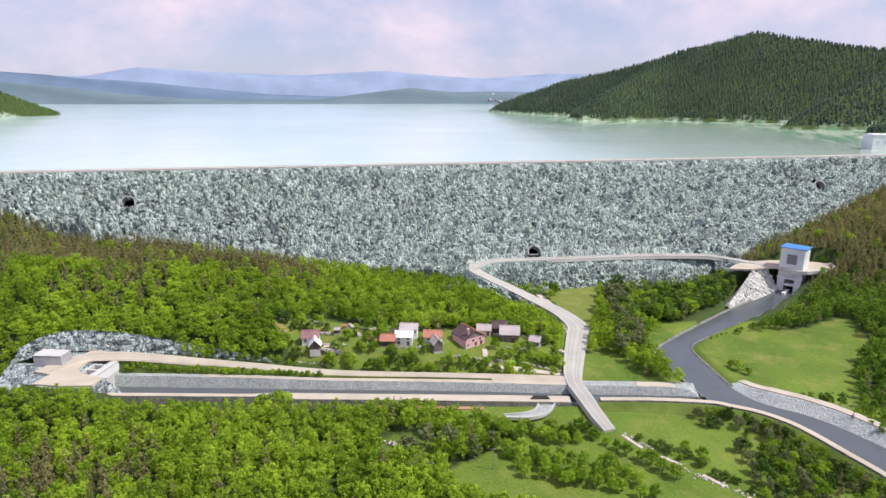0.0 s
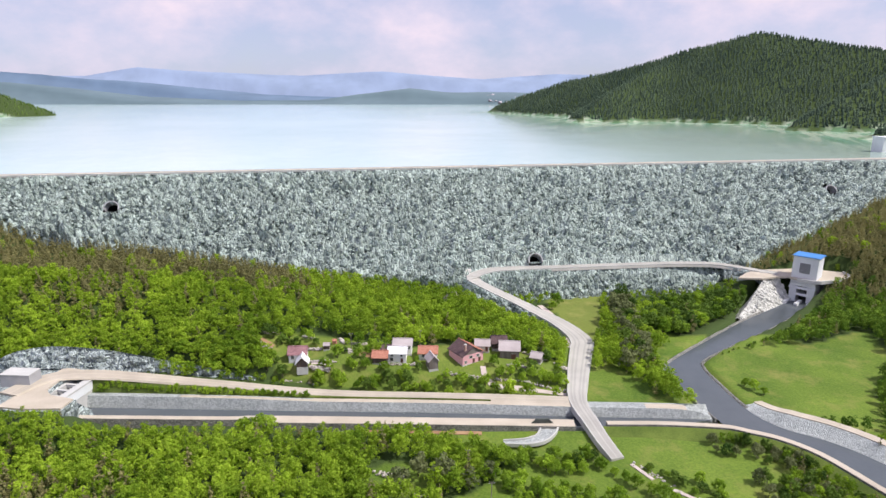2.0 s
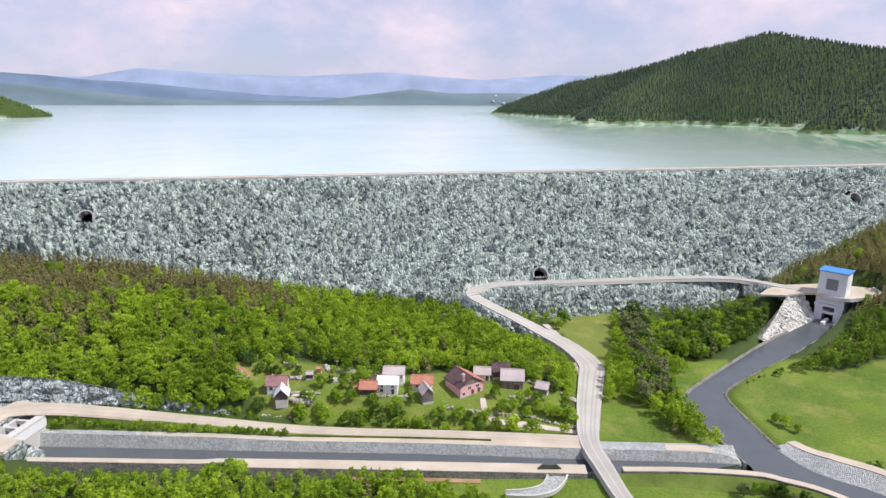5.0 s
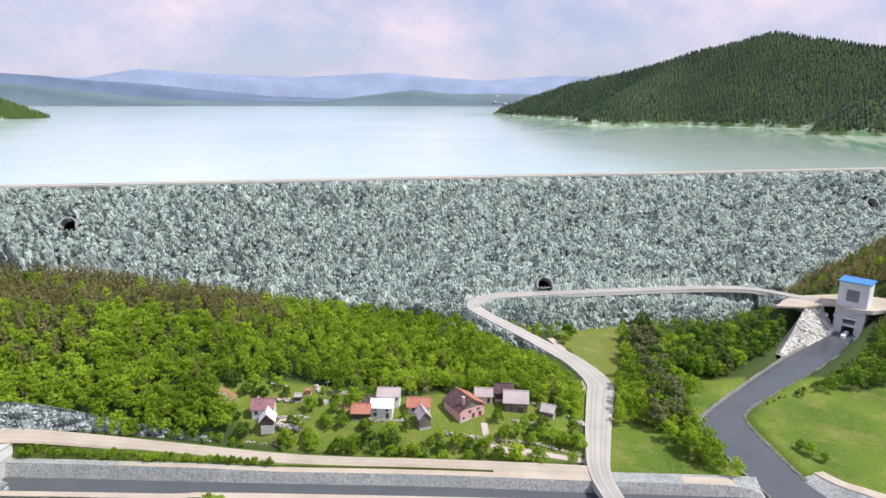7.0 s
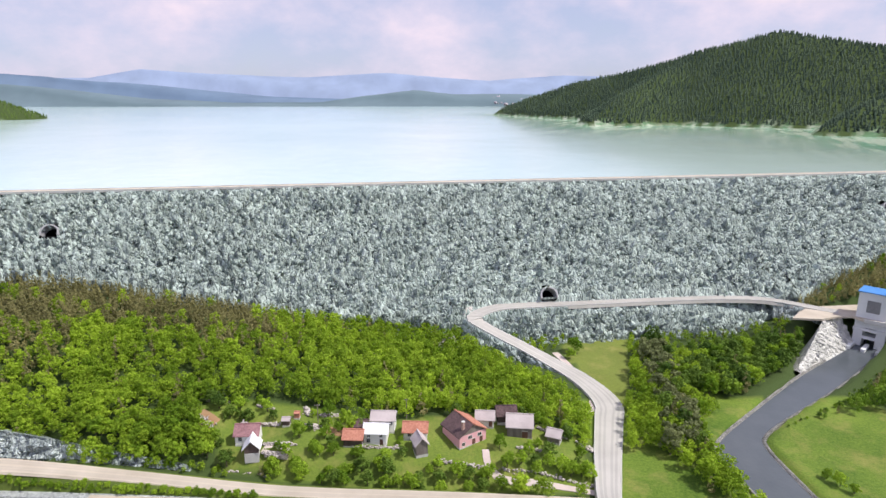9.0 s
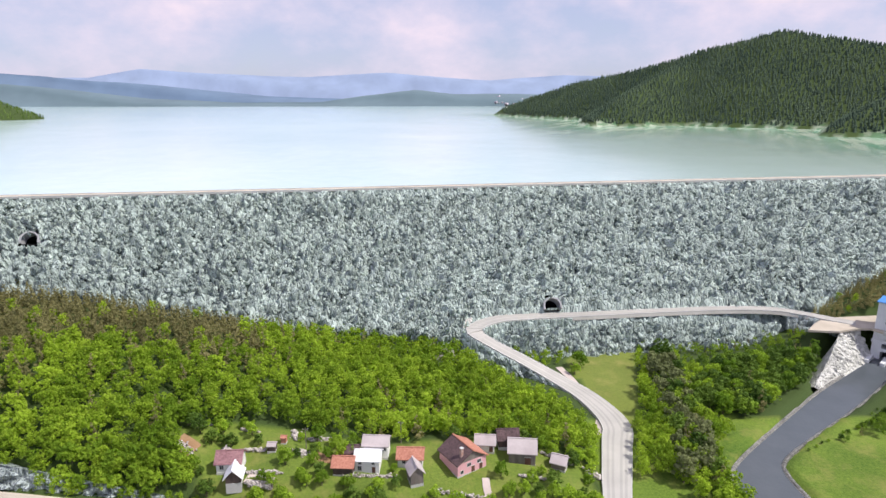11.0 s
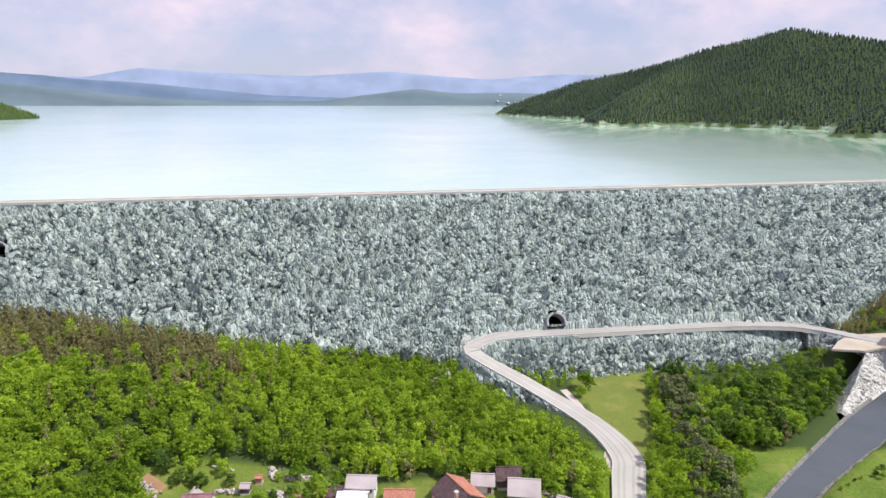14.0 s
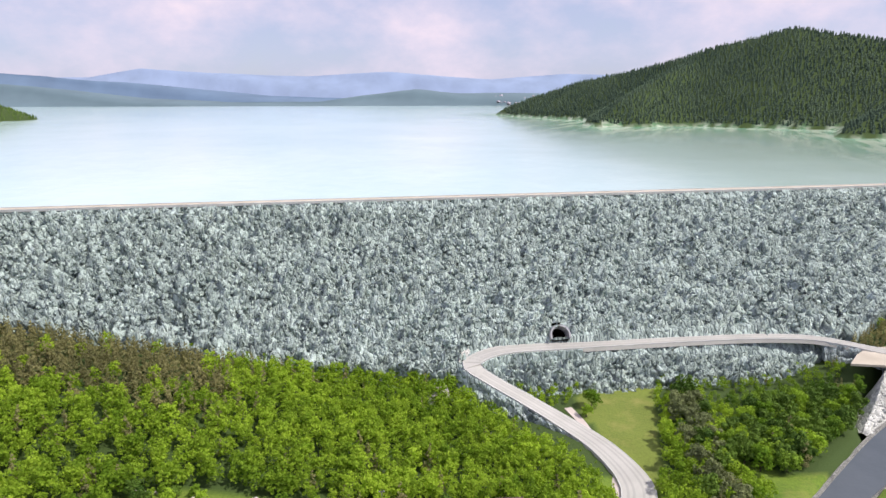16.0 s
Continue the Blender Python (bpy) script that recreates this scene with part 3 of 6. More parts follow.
def lake_sheet():
    """The water's surface; its points hold how strongly the wooded shore's reflection is painted."""
    xs = np.concatenate([np.arange(-2600, -500, 60.0), np.arange(-500, 900, 14.0), np.arange(900, 1520, 60.0)])
    ts = np.linspace(0, 1, 130) ** 1.6
    X = np.repeat(xs[:, None], len(ts), 1)
    start = 371 + LEAN_IN * np.clip(xs, -900, 900)
    Y = start[:, None] + (2745 - start[:, None]) * ts[None]
    land_x, land_y = GX[(GZ > LAKE) & (GX > 0) & (GY > 560) & (GY < 1700)], GY[(GZ > LAKE) & (GX > 0) & (GY > 560) & (GY < 1700)]
    reach = np.full(X.shape, 1e9)
    for px, py in zip(land_x[::3], land_y[::3]):
        reach = np.minimum(reach, np.hypot((X - px) * 2.2, Y - py))
    me = big_mesh("lake_water", np.stack([X, Y, np.full(X.shape, LAKE)], -1).reshape(-1, 3), grid_faces(len(ts), len(xs))[:, ::-1], LAKE_WATER)
    me.attributes.new("shore_reflection", "FLOAT", "POINT").data.foreach_set("value", np.exp(-(reach / 190) ** 2).ravel().astype(np.float32))
    return me


tagged(new("lake_water", lake_sheet()), "calm pale turquoise reservoir behind the dam", "lake", kind="structure")


def backdrop(name, color, label, distance, heights, seed):
    """A far range of hills; the distance haze is put into its own glowing colour."""
    m = bpy.data.materials.new(name)
    m.use_nodes = True
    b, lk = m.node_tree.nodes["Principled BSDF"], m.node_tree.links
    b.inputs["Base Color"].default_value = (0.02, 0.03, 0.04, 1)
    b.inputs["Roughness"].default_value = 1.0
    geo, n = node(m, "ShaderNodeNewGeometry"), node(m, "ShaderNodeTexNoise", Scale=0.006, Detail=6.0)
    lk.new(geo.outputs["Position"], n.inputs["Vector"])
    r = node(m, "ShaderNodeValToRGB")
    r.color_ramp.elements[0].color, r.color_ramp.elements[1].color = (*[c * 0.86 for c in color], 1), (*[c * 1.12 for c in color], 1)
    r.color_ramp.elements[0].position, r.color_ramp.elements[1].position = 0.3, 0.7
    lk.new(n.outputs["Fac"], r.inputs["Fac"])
    # the slopes glow by themselves in their haze colour
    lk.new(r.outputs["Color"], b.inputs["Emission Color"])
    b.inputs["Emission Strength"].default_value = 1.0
    xs = np.linspace(-distance * 1.1, distance * 1.1, 260)
    px, pz = zip(*heights)
    top = np.interp(xs / distance, px, pz) * distance + 90
    rng = np.random.default_rng(seed)
    rough = np.convolve(rng.normal(size=300), np.ones(9) / 9, "same")[:260] * distance * 0.0010
    vs, rows = [], 8
    for j in range(rows):
        t = j / (rows - 1)
        for x, z, e in zip(xs, top + rough, rough):
            vs.append((x, distance + 260 * t + 40 * math.sin(x * 0.004 + j), 20 + (z - 20) * math.sin(t * math.pi / 2)))
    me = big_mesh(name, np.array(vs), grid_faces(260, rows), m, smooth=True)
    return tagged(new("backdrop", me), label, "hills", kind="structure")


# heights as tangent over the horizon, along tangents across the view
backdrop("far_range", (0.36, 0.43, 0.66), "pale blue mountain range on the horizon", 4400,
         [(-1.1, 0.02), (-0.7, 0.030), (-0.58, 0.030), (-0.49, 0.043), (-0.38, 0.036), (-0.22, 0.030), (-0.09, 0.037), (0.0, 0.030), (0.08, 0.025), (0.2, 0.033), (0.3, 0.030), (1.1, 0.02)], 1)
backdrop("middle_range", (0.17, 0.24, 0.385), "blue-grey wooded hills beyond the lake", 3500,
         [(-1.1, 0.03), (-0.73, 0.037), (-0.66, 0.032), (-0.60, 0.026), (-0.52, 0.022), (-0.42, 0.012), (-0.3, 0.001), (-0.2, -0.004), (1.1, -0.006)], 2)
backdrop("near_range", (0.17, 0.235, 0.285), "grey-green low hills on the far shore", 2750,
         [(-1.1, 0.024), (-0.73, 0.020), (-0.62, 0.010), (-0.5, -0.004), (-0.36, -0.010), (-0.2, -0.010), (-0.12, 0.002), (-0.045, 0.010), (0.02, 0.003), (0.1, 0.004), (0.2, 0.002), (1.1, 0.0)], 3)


# ---------------------------------------------------------------- the dam
PORTALS = [(-156.3, 34.8), (53.2, 9.9), (253.5, 33.6)]       # along the dam, height
dam = tagged(new("dam"), "long grey-green rockfill dam with a straight crest", "dam", kind="structure")
dam.matrix_world = DAM_M


def face_y(z, s=0.0):
    """Depth of the downstream face at a height, in the dam's own axes; a bench carries the road across it."""
    z = np.asarray(z, float)
    cut = np.interp(z, [-9, 5.6, 5.7, 9.4], [-7.4, 2.2, 7.6, 7.83])
    return np.where((z < 9.4) & (np.asarray(s) > 16) & (np.asarray(s) < 158), cut, np.where(z >= 5, SLOPE * (z - 5), (z - 5) * 0.55))


def facets(s, u, cell, tall, tilt, jump, seed):
    """Relief of split blocks: every cell of a crooked net is a plane of its own height and lean."""
    rng = np.random.default_rng(seed)
    n = 997
    jx, jy, tx, ty, hh = rng.uniform(-0.45, 0.45, n), rng.uniform(-0.45, 0.45, n), rng.normal(0, tilt, n), rng.normal(0, tilt, n), rng.normal(0, jump, n)
    a, b = (s + 0.35 * u) / cell, u / (cell * tall)
    ia, ib = np.floor(a), np.floor(b)
    best, out = np.full(a.shape, 1e9), np.zeros(a.shape)
    for da in (-1, 0, 1):
        for db in (-1, 0, 1):
            ca, cb = ia + da, ib + db
            k = ((ca * 73 + cb * 179 + (ca * cb) % 61 * 13) % n).astype(int)
            ex, ey = a - ca - 0.5 - jx[k], b - cb - 0.5 - jy[k]
            d = ex * ex + ey * ey
            out = np.where(d < best, hh[k] + (tx[k] * ex + ty[k] * ey) * cell, out)
            best = np.minimum(best, d)
    return out


def crag(s, u):
    """Relief of the rough rock face: broken blocks, chips and long clefts."""
    d = facets(s, u, 2.9, 1.6, 0.8, 0.6, 1) + facets(s + 40, u, 1.7, 1.5, 0.95, 0.42, 2)
    bend = s + 0.5 * u + 2.2 * np.sin(u * 0.31 + s * 0.13) + 1.3 * np.sin(u * 0.83 + 1)
    cleft = np.abs(((bend / 8.5) % 1) - 0.5) * 8.5
    broken = np.sin(s * 0.37 + u * 0.21) + np.sin(u * 0.47 - s * 0.19)
    d -= 1.5 * np.clip(1 - cleft / 0.8, 0, 1) * (broken > -0.1)
    for level_ in (40.0, 68.0):
        d -= 0.35 * (np.abs(u - level_ - 0.01 * s) < 0.5)
    return d


def dam_body():
    ss = np.concatenate([np.arange(-440, -262, 6.0), np.arange(-262, 330, 0.8), np.arange(331, 441, 6.0)])
    low, rows = 24, 128
    top = float(face_y(CREST - 0.6))
    f = foot(ss) - np.where((ss < 16) | (ss > 166), 2.5, 0)
    zz = np.empty((len(ss), rows))
    for i, z0 in enumerate(f):
        if z0 < 5.0 and 16 < ss[i] < 158:
            zz[i] = np.concatenate([np.linspace(z0, 5.6, low), [5.7], np.linspace(9.4, CREST - 0.6, rows - low - 1)])
        else:
            zz[i] = np.linspace(z0, CREST - 0.6, rows)
    S = np.repeat(ss[:, None], rows, 1)
    d = crag(S, zz * 2.04 + np.where(zz < 5.65, 17, 0))
    d[:, 0] = np.minimum(d[:, 0], 0)
    d[:, -9:] = np.minimum(d[:, -9:], 0.15)
    d[:, -1] = 0
    Y = face_y(zz, S)
    ang = math.atan(LEAN_IN)
    wx, wy = S * math.cos(ang) - Y * math.sin(ang), 292 + S * math.sin(ang) + Y * math.cos(ang)
    d = np.where((zz > 0.5) & (zz < 14), np.where(near_line(wx, wy, dam_road[:75:2]) < 4.4, np.minimum(d, 0) * 0.4 - 0.7, d), d)
    d = np.where((S < -262) | (S > 330), 0, d)
    V = np.stack([S + 0.15 * d, Y - 0.55 * d, zz + 0.8 * d], -1)
    first = np.stack([ss, Y[:, 0], f - 9], -1)[:, None]
    back = np.stack([np.stack([ss, np.full(len(ss), top + o), np.full(len(ss), z)], -1) for o, z in ((4.3, CREST - 0.6), (60, CREST - 40))], 1)
    vs = np.concatenate([first, V, back], 1)
    k = vs.shape[1]
    i, j = np.meshgrid(np.arange(len(ss) - 1), np.arange(k - 1), indexing="ij")
    q = np.stack([i * k + j, (i + 1) * k + j, (i + 1) * k + j + 1, i * k + j + 1], -1).reshape(-1, 4)
    vs = vs.reshape(-1, 3)
    mid = vs[q].mean(1)
    keep = np.ones(len(q), bool)
    for ps, pz in PORTALS:
        keep &= ~((((mid[:, 0] - ps) / 3.1) ** 2 + ((mid[:, 2] - pz + 1.5) / 4.0) ** 2 < 1) & (mid[:, 2] - pz > -2.2) & ((j.ravel() > 0) & (j.ravel() < rows)))
    return big_mesh("body", vs, q[keep], ROCK_BED)


part("body", dam_body(), dam)


def crest_strip(name, y0, y1, z0, z1, material, label):
    b = Build()
    for s in range(-440, 440, 20):
        b.box(s, s + 19.94, y0, y1, z0, z1)
    return part(name, b.mesh(name, material), dam, label)


CY = float(face_y(CREST - 0.6))
crest_strip("crest_road", CY + 0.1, CY + 4.2, CREST - 1.2, CREST, GRAVEL, "pale gravel crest road")
crest_strip("crest_kerb", CY - 0.3, CY + 0.1, CREST - 1.0, CREST + 0.05, CONCRETE, "low concrete edge wall")
crest_strip("wave_wall", CY + 4.2, CY + 4.5, CREST - 3.0, CREST + 0.25, CONCRETE, "concrete wave wall")


def boulder_shape(seed):
    """A broken block of stone, about one metre in radius, of twelve flat facets."""
    rng = random.Random(seed)
    corners = [(x, y, z) for z in (-1, 1) for y in (-1, 1) for x in (-1, 1)]
    vs = np.array([[c * rng.uniform(0.35, 1.0) for c in p] for p in corners])
    quads = [(0, 2, 3, 1), (4, 5, 7, 6), (0, 1, 5, 4), (2, 6, 7, 3), (0, 4, 6, 2), (1, 3, 7, 5)]
    fs = []
    for a, b, c, d in quads:
        fs += [(a, b, c), (a, c, d)] if rng.random() < 0.5 else [(a, b, d), (b, c, d)]
    return vs, np.array(fs)


SHAPES = [boulder_shape(40 + i) for i in range(10)]


def rotation(a, b, c):
    return np.array(Euler((a, b, c)).to_matrix())


def boulders():
    rng = np.random.default_rng(5)
    sp = 2.9
    length = math.hypot(1, SLOPE)
    near_me = [mesh_of("boulder", v, [tuple(f) for f in fs], ROCK_PART) for v, fs in SHAPES]
    vs, fs, off, single = [], [], 0, 0
    zs = []
    z = -9.0
    while z < CREST - 1.2:
        zs.append(z)
        z += sp * (0.9 / length if z >= 5 else 0.85)
    for row, z in enumerate(zs):
        for s in np.arange(-300 + (row % 2) * sp / 2, 330, sp):
            s1, z1 = s + rng.uniform(-0.8, 0.8), z + rng.uniform(-0.35, 0.35)
            turn, size, shape = rotation(*rng.uniform(-3.1, 3.1, 3)), float(np.clip(rng.lognormal(0.0, 0.3), 0.6, 1.7)), rng.integers(10)
            flat = np.array([rng.uniform(0.7, 1.1), rng.uniform(1.0, 1.6), rng.uniform(0.7, 1.2)])
            if rng.uniform() < 0.12:
                continue
            if z1 < foot(s1) + 0.3 or z1 > CREST - 3.0:
                continue
            if any(abs(s1 - ps) < 5.0 and -2.2 < z1 - pz < 3.2 for ps, pz in PORTALS):
                continue
            depth = float(face_y(z1, s1))
            w = DAM_M @ Vector((s1, depth, z1))
            if -12 < z1 < 16 and near_line(np.array(w.x), np.array(w.y), dam_road[:80:2]) < 6.0:
                continue
            place = np.array([s1, depth + 0.25, z1 - 0.1])
            if -22 < s1 < 90 and 9 < z1 < 30 and single < 300:
                m = Matrix.Translation(place) @ Matrix(((turn * flat) * size).tolist()).to_4x4()
                loc, rot, sca = m.decompose()
                part("boulder", near_me[shape], dam, m=Matrix.LocRotScale(loc, rot, sca))
                single += 1
                continue
            v = (SHAPES[shape][0] @ turn.T) * flat * size + place
            vs.append(v)
            fs.append(SHAPES[shape][1] + off)
            off += len(v)
    me = big_mesh("rock_facing", np.vstack(vs), np.vstack(fs), ROCK)
    tagged(part("rock_facing", me, dam, "tumbled blue-grey blocks of the rockfill"), kind="stuff")


boulders()


def portal(s, z):
    """A round-headed drainage gallery mouth in the dam's face."""
    p = empty("tunnel_portal", DAM_M @ pose(s, float(face_y(z)) - 0.2, z - 0.2, -34), "dark arched gallery mouth with a pale concrete collar in the dam", "tunnel", "gallery mouths")
    ro, ri, n = 3.75, 3.15, 20
    arch = [(math.cos(math.pi * i / n), math.sin(math.pi * i / n)) for i in range(n + 1)]
    def ring(r, y, low):
        return [(r, y, low)] + [(r * c, y, r * sn * 0.92) for c, sn in arch] + [(-r, y, low)]
    rails = [ring(ri, -0.9, -1.5), ring(ro, -0.9, -1.5), ring(ro, 3.5, -1.5), ring(ri, 3.5, -1.5)]
    k = len(rails[0])
    vs, fs = loft([np.array(r) for r in rails])
    part("collar", mesh_of("collar", vs, fs, GREY_STONE), p, "pale concrete arch")
    vs, fs = loft([np.array(ring(ri + 0.02, y, -1.7)) for y in (-0.6, 0, 4, 9, 16)], closed=False)
    b = Build().add(vs, fs)
    b.add(ring(ri, 16, -1.7), [tuple(range(k))])
    b.box(-ri, ri, 0.6, 16, -2.2, -1.7)
    part("bore", b.mesh("bore", DARK), p, "tunnel bore coloured black for the darkness inside")
    return p


for s_, z_ in PORTALS:
    portal(s_, z_)


# ---------------------------------------------------------------- roads
def road(name, line, width, label, thick=1.6, tracks=True, kerbs=True, bed=None, rut=None):
    top = tagged(new(name), label, "road", kind="structure")
    w = np.interp(np.linspace(0, 1, len(line)), np.linspace(0, 1, len(width)), width) / 2
    rails = [offset(line, -w), offset(line, w), raised(offset(line, w + 0.4), -thick), raised(offset(line, -w - 0.4), -thick)]
    vs, fs = loft(rails)
    part("roadway", mesh_of("roadway", vs, fs, bed or ROAD), top)
    for side in (-1, 1) if kerbs else ():
        e = offset(line, side * (w - 0.12))
        f = offset(line, side * (w + 0.1))
        vs, fs = loft([raised(e, 0.07), raised(f, 0.07), raised(f, -0.2), raised(e, -0.2)])
        part("kerb", mesh_of("kerb", vs, fs, CONCRETE), top)
    if tracks:
        for q in (-0.62, -0.28, 0.28, 0.62):
            a, b = offset(line, w * q - 0.35), offset(line, w * q + 0.35)
            vs, fs = loft([raised(a, 0.012), raised(b, 0.012)], closed=False)
            part("wheel_track", mesh_of("wheel_track", vs, fs, rut or RUT), top)
    return top


road("dam_road", dam_road, [5, 4.6, 4.4, 4.4, 4.6, 6.6, 6.0, 6.8, 9.0, 7.6, 5.4, 3.8], "pale grey gravel road winding down from the dam over the canal", 1.5)
road("canal_road", canal_road, [7, 5.6, 4.4, 4.0, 4.0, 4.4, 5.0], "pale beige gravel road along the canal", 0.6, kerbs=False, bed=GRAVEL, rut=GRAVEL_RUT)


def bank_under(line, lo, hi, side, name, label, drop=5.0, inner=4.3):
    """A rough stone wall that carries a stretch of road."""
    seg = line[lo:hi]
    rng = np.random.default_rng(lo)
    a, b = raised(offset(seg, side * inner), -0.3), raised(offset(seg, side * (inner + 1.3)), -drop)
    rails = [a + rng.normal(0, 0.12, a.shape)] + [a + (b - a) * t + rng.normal(0, 0.3, a.shape) for t in (0.25, 0.5, 0.75)] + [b, raised(offset(seg, side * 1.0), -drop)]
    vs, fs = loft(rails)
    return tagged(new(name, mesh_of(name, vs, fs, CLIFF)), label, "wall", kind="structure")


bank_under(dam_road, 72, 116, 1, "retaining_wall_1", "dark rough stone wall under the road's bend", 5.0, 3.6)
bank_under(dam_road, 1, 13, -1, "retaining_wall_2", "rough stone wall under the road beside the platform", 7.0, 2.5)


# ---------------------------------------------------------------- canal and river
def solid(name, rails, material, label, category="wall"):
    vs, fs = loft(rails)
    return tagged(new(name, mesh_of(name, vs, fs, material)), label, category, kind="structure")


n_f = canal_far
bank_z = np.interp(n_f[:, 0], [-112, -60, -36, 77, 84, 88], [-4.7, -5.0, -5.7, -5.7, -6.4, -8.2])


def at_height(line, z):
    """The line with a height of its own at every station."""
    out = line.copy()
    out[:, 2] = z
    return out


solid("canal_bank_far", [level(n_f, -11), level(n_f, WATER - 0.3), at_height(offset(n_f, -1.0), bank_z), at_height(offset(n_f, -3.2), bank_z - 0.05), level(offset(n_f, -6.8), -6.8), level(offset(n_f, -7.1), -12)], RIPRAP, "sloping canal bank faced with pale riprap")
for lo_, hi_, wide_ in ((12, 30, 1.4), (29, 63, 5.6), (71, 77, 3.0)):
    q_ = offset(n_f, -1.1)[lo_:hi_]
    r_ = offset(n_f, -1.1 - wide_)[lo_:hi_]
    z_ = bank_z[lo_:hi_]
    solid("canal_bench", [at_height(q_, z_ - 0.5), at_height(q_, z_ + 0.05), at_height(r_, z_ + 0.03), at_height(r_, z_ - 0.5)], GRAVEL, "beige gravel strip along the canal bank", "path")
for lo_, hi_, nm_, wide_ in ((24, 65, "canal_wall_1", 4.4), (0, 25, "canal_wall_4", 2.3), (68, 110, "canal_wall_2", 2.4)):
    q_ = canal_near[lo_:hi_]
    # the shadow band below the path is put into this darker stone
    solid(nm_, [level(q_, -11), level(q_, -6.6), level(offset(q_, 0.3), -6.0), level(offset(q_, wide_), -6.0), level(offset(q_, wide_ + 0.3), -12.5), ], RIVER_STONE, "stone canal wall with a pale gravel top")
    solid("path_on_wall", [level(offset(q_, 0.3), -6.2), level(offset(q_, 0.3), -5.88), level(offset(q_, wide_ - 0.1), -5.88), level(offset(q_, wide_ - 0.1), -6.2)], GRAVEL, "pale gravel path on the canal wall", "path")
for line_, sd_, nm_ in ((chan_left[12:], 1, "river_bank_1"), (chan_right[:74], -1, "river_bank_2")):
    q_ = line_
    solid(nm_, [level(q_, -11), level(q_, WATER + 0.05), level(offset(q_, sd_ * 0.5), -8.05), level(offset(q_, sd_ * 1.0), -8.0), level(offset(q_, sd_ * 1.6), -12)], RIVER_STONE, "dark stone kerb of the river channel")
vs_, fs_ = loft([level(canal_far, WATER), level(offset(spline(canal_near[:75], 80), 0.2), WATER)], closed=False)
tagged(new("canal_water", mesh_of("canal_water", vs_, fs_, RIVER_WATER)), "dark grey still water in the canal", "water", kind="structure")
q_ = chan_right[72:]
rise_ = np.interp(np.arange(len(q_)), [0, 7, 99], [-2.3, 0, 0])
solid("river_bank_3", [level(q_, -11), level(q_, WATER), at_height(offset(q_, -4.2), rise_ - 5.6), at_height(offset(q_, -7.4), rise_ - 5.5), level(offset(q_, -8.4), -12)], RIPRAP, "sloping riprap bank of the river")
solid("river_bench", [at_height(offset(q_, -4.3), rise_ - 5.9), at_height(offset(q_, -4.3), rise_ - 5.35), at_height(offset(q_, -7.3), rise_ - 5.25), at_height(offset(q_, -7.3), rise_ - 5.9)], GRAVEL, "beige gravel top of the river bank", "path")
q_ = canal_near[64:70]
solid("canal_wall_3", [level(q_, -11), level(q_, -8.2), level(offset(q_, 1.5), -7.9), level(offset(q_, 1.9), -12)], RIPRAP, "low stone canal edge in the grass")
vs_, fs_ = loft([level(spline(full_left, 120), WATER + 0.006), level(spline(chan_right, 120), WATER + 0.006)], closed=False)
tagged(new("river_water", mesh_of("river_water", vs_, fs_, RIVER_WATER)), "dark grey water in the river channel", "water", kind="structure")


# ---------------------------------------------------------------- the valve tower and its platform
def tower():
    t = empty("valve_tower", pose(183.0, 298.5, WATER, 0, 0, -46), "tall white concrete valve tower with a blue roof over the channel", "tower")
    w, d, h = 5.5, 4.5, 22.8
    b = Build()
    for x0, x1 in ((-w, -w + 3.2), (w - 3.2, w)):
        b.box(x0, x1, -d, d, -3, 8)
    b.box(-w + 3.2, w - 3.2, 2, d, -3, 8)
    b.box(-w, w, -d, d, 8, h)
    part("shaft", b.mesh("shaft", PALE_CONCRETE), t)
    part("roof", Build().box(-w - 0.6, w + 0.6, -d - 0.6, d + 0.6, h, h + 0.3).mesh("roof", BLUE), t, "flat blue roof")
    p = part("panel", Build().box(-2.3, 2.3, -d - 0.12, -d + 0.3, 14.6, 19.6).mesh("panel", surface("grey_panel", (0.16, 0.16, 0.17), (0.25, 0.25, 0.26), 1, 0.6, 0.1)), t, "dark grey louvre panel")
    for i in range(9):
        part("slat", Build().box(-2.2, 2.2, -d - 0.2, -d - 0.121, 14.8 + i * 0.54, 15.1 + i * 0.54).mesh("slat", surface("grey_slat", (0.22, 0.22, 0.23), (0.32, 0.32, 0.33), 1, 0.6, 0.1) if i == 0 else bpy.data.materials["grey_slat"]), p)
    part("beam", Build().box(-w - 0.3, w + 0.3, -d - 0.5, -d + 0.4, 6.6, 7.8).mesh("beam", PALE_CONCRETE), t)
    part("gate", Build().box(-w + 3.2, w - 3.2, 1.2, 1.6, -2, 8).mesh("gate", surface("gate_steel", (0.03, 0.03, 0.035), (0.08, 0.08, 0.09), 1, 0.5, 0.1)), t, "dark steel gate")
    part("lintel", Build().box(-w + 3.2, w - 3.2, -d, 1.2, 3.2, 4.4).mesh("lintel", PALE_CONCRETE), t)
    for x in (-w - 0.2, -0.7, w - 1.3):
        part("pier", Build().box(x, x + 1.5, -d - 7.5, -d + 0.2, -3, 1.3).mesh("pier", PALE_CONCRETE), t)
    return t


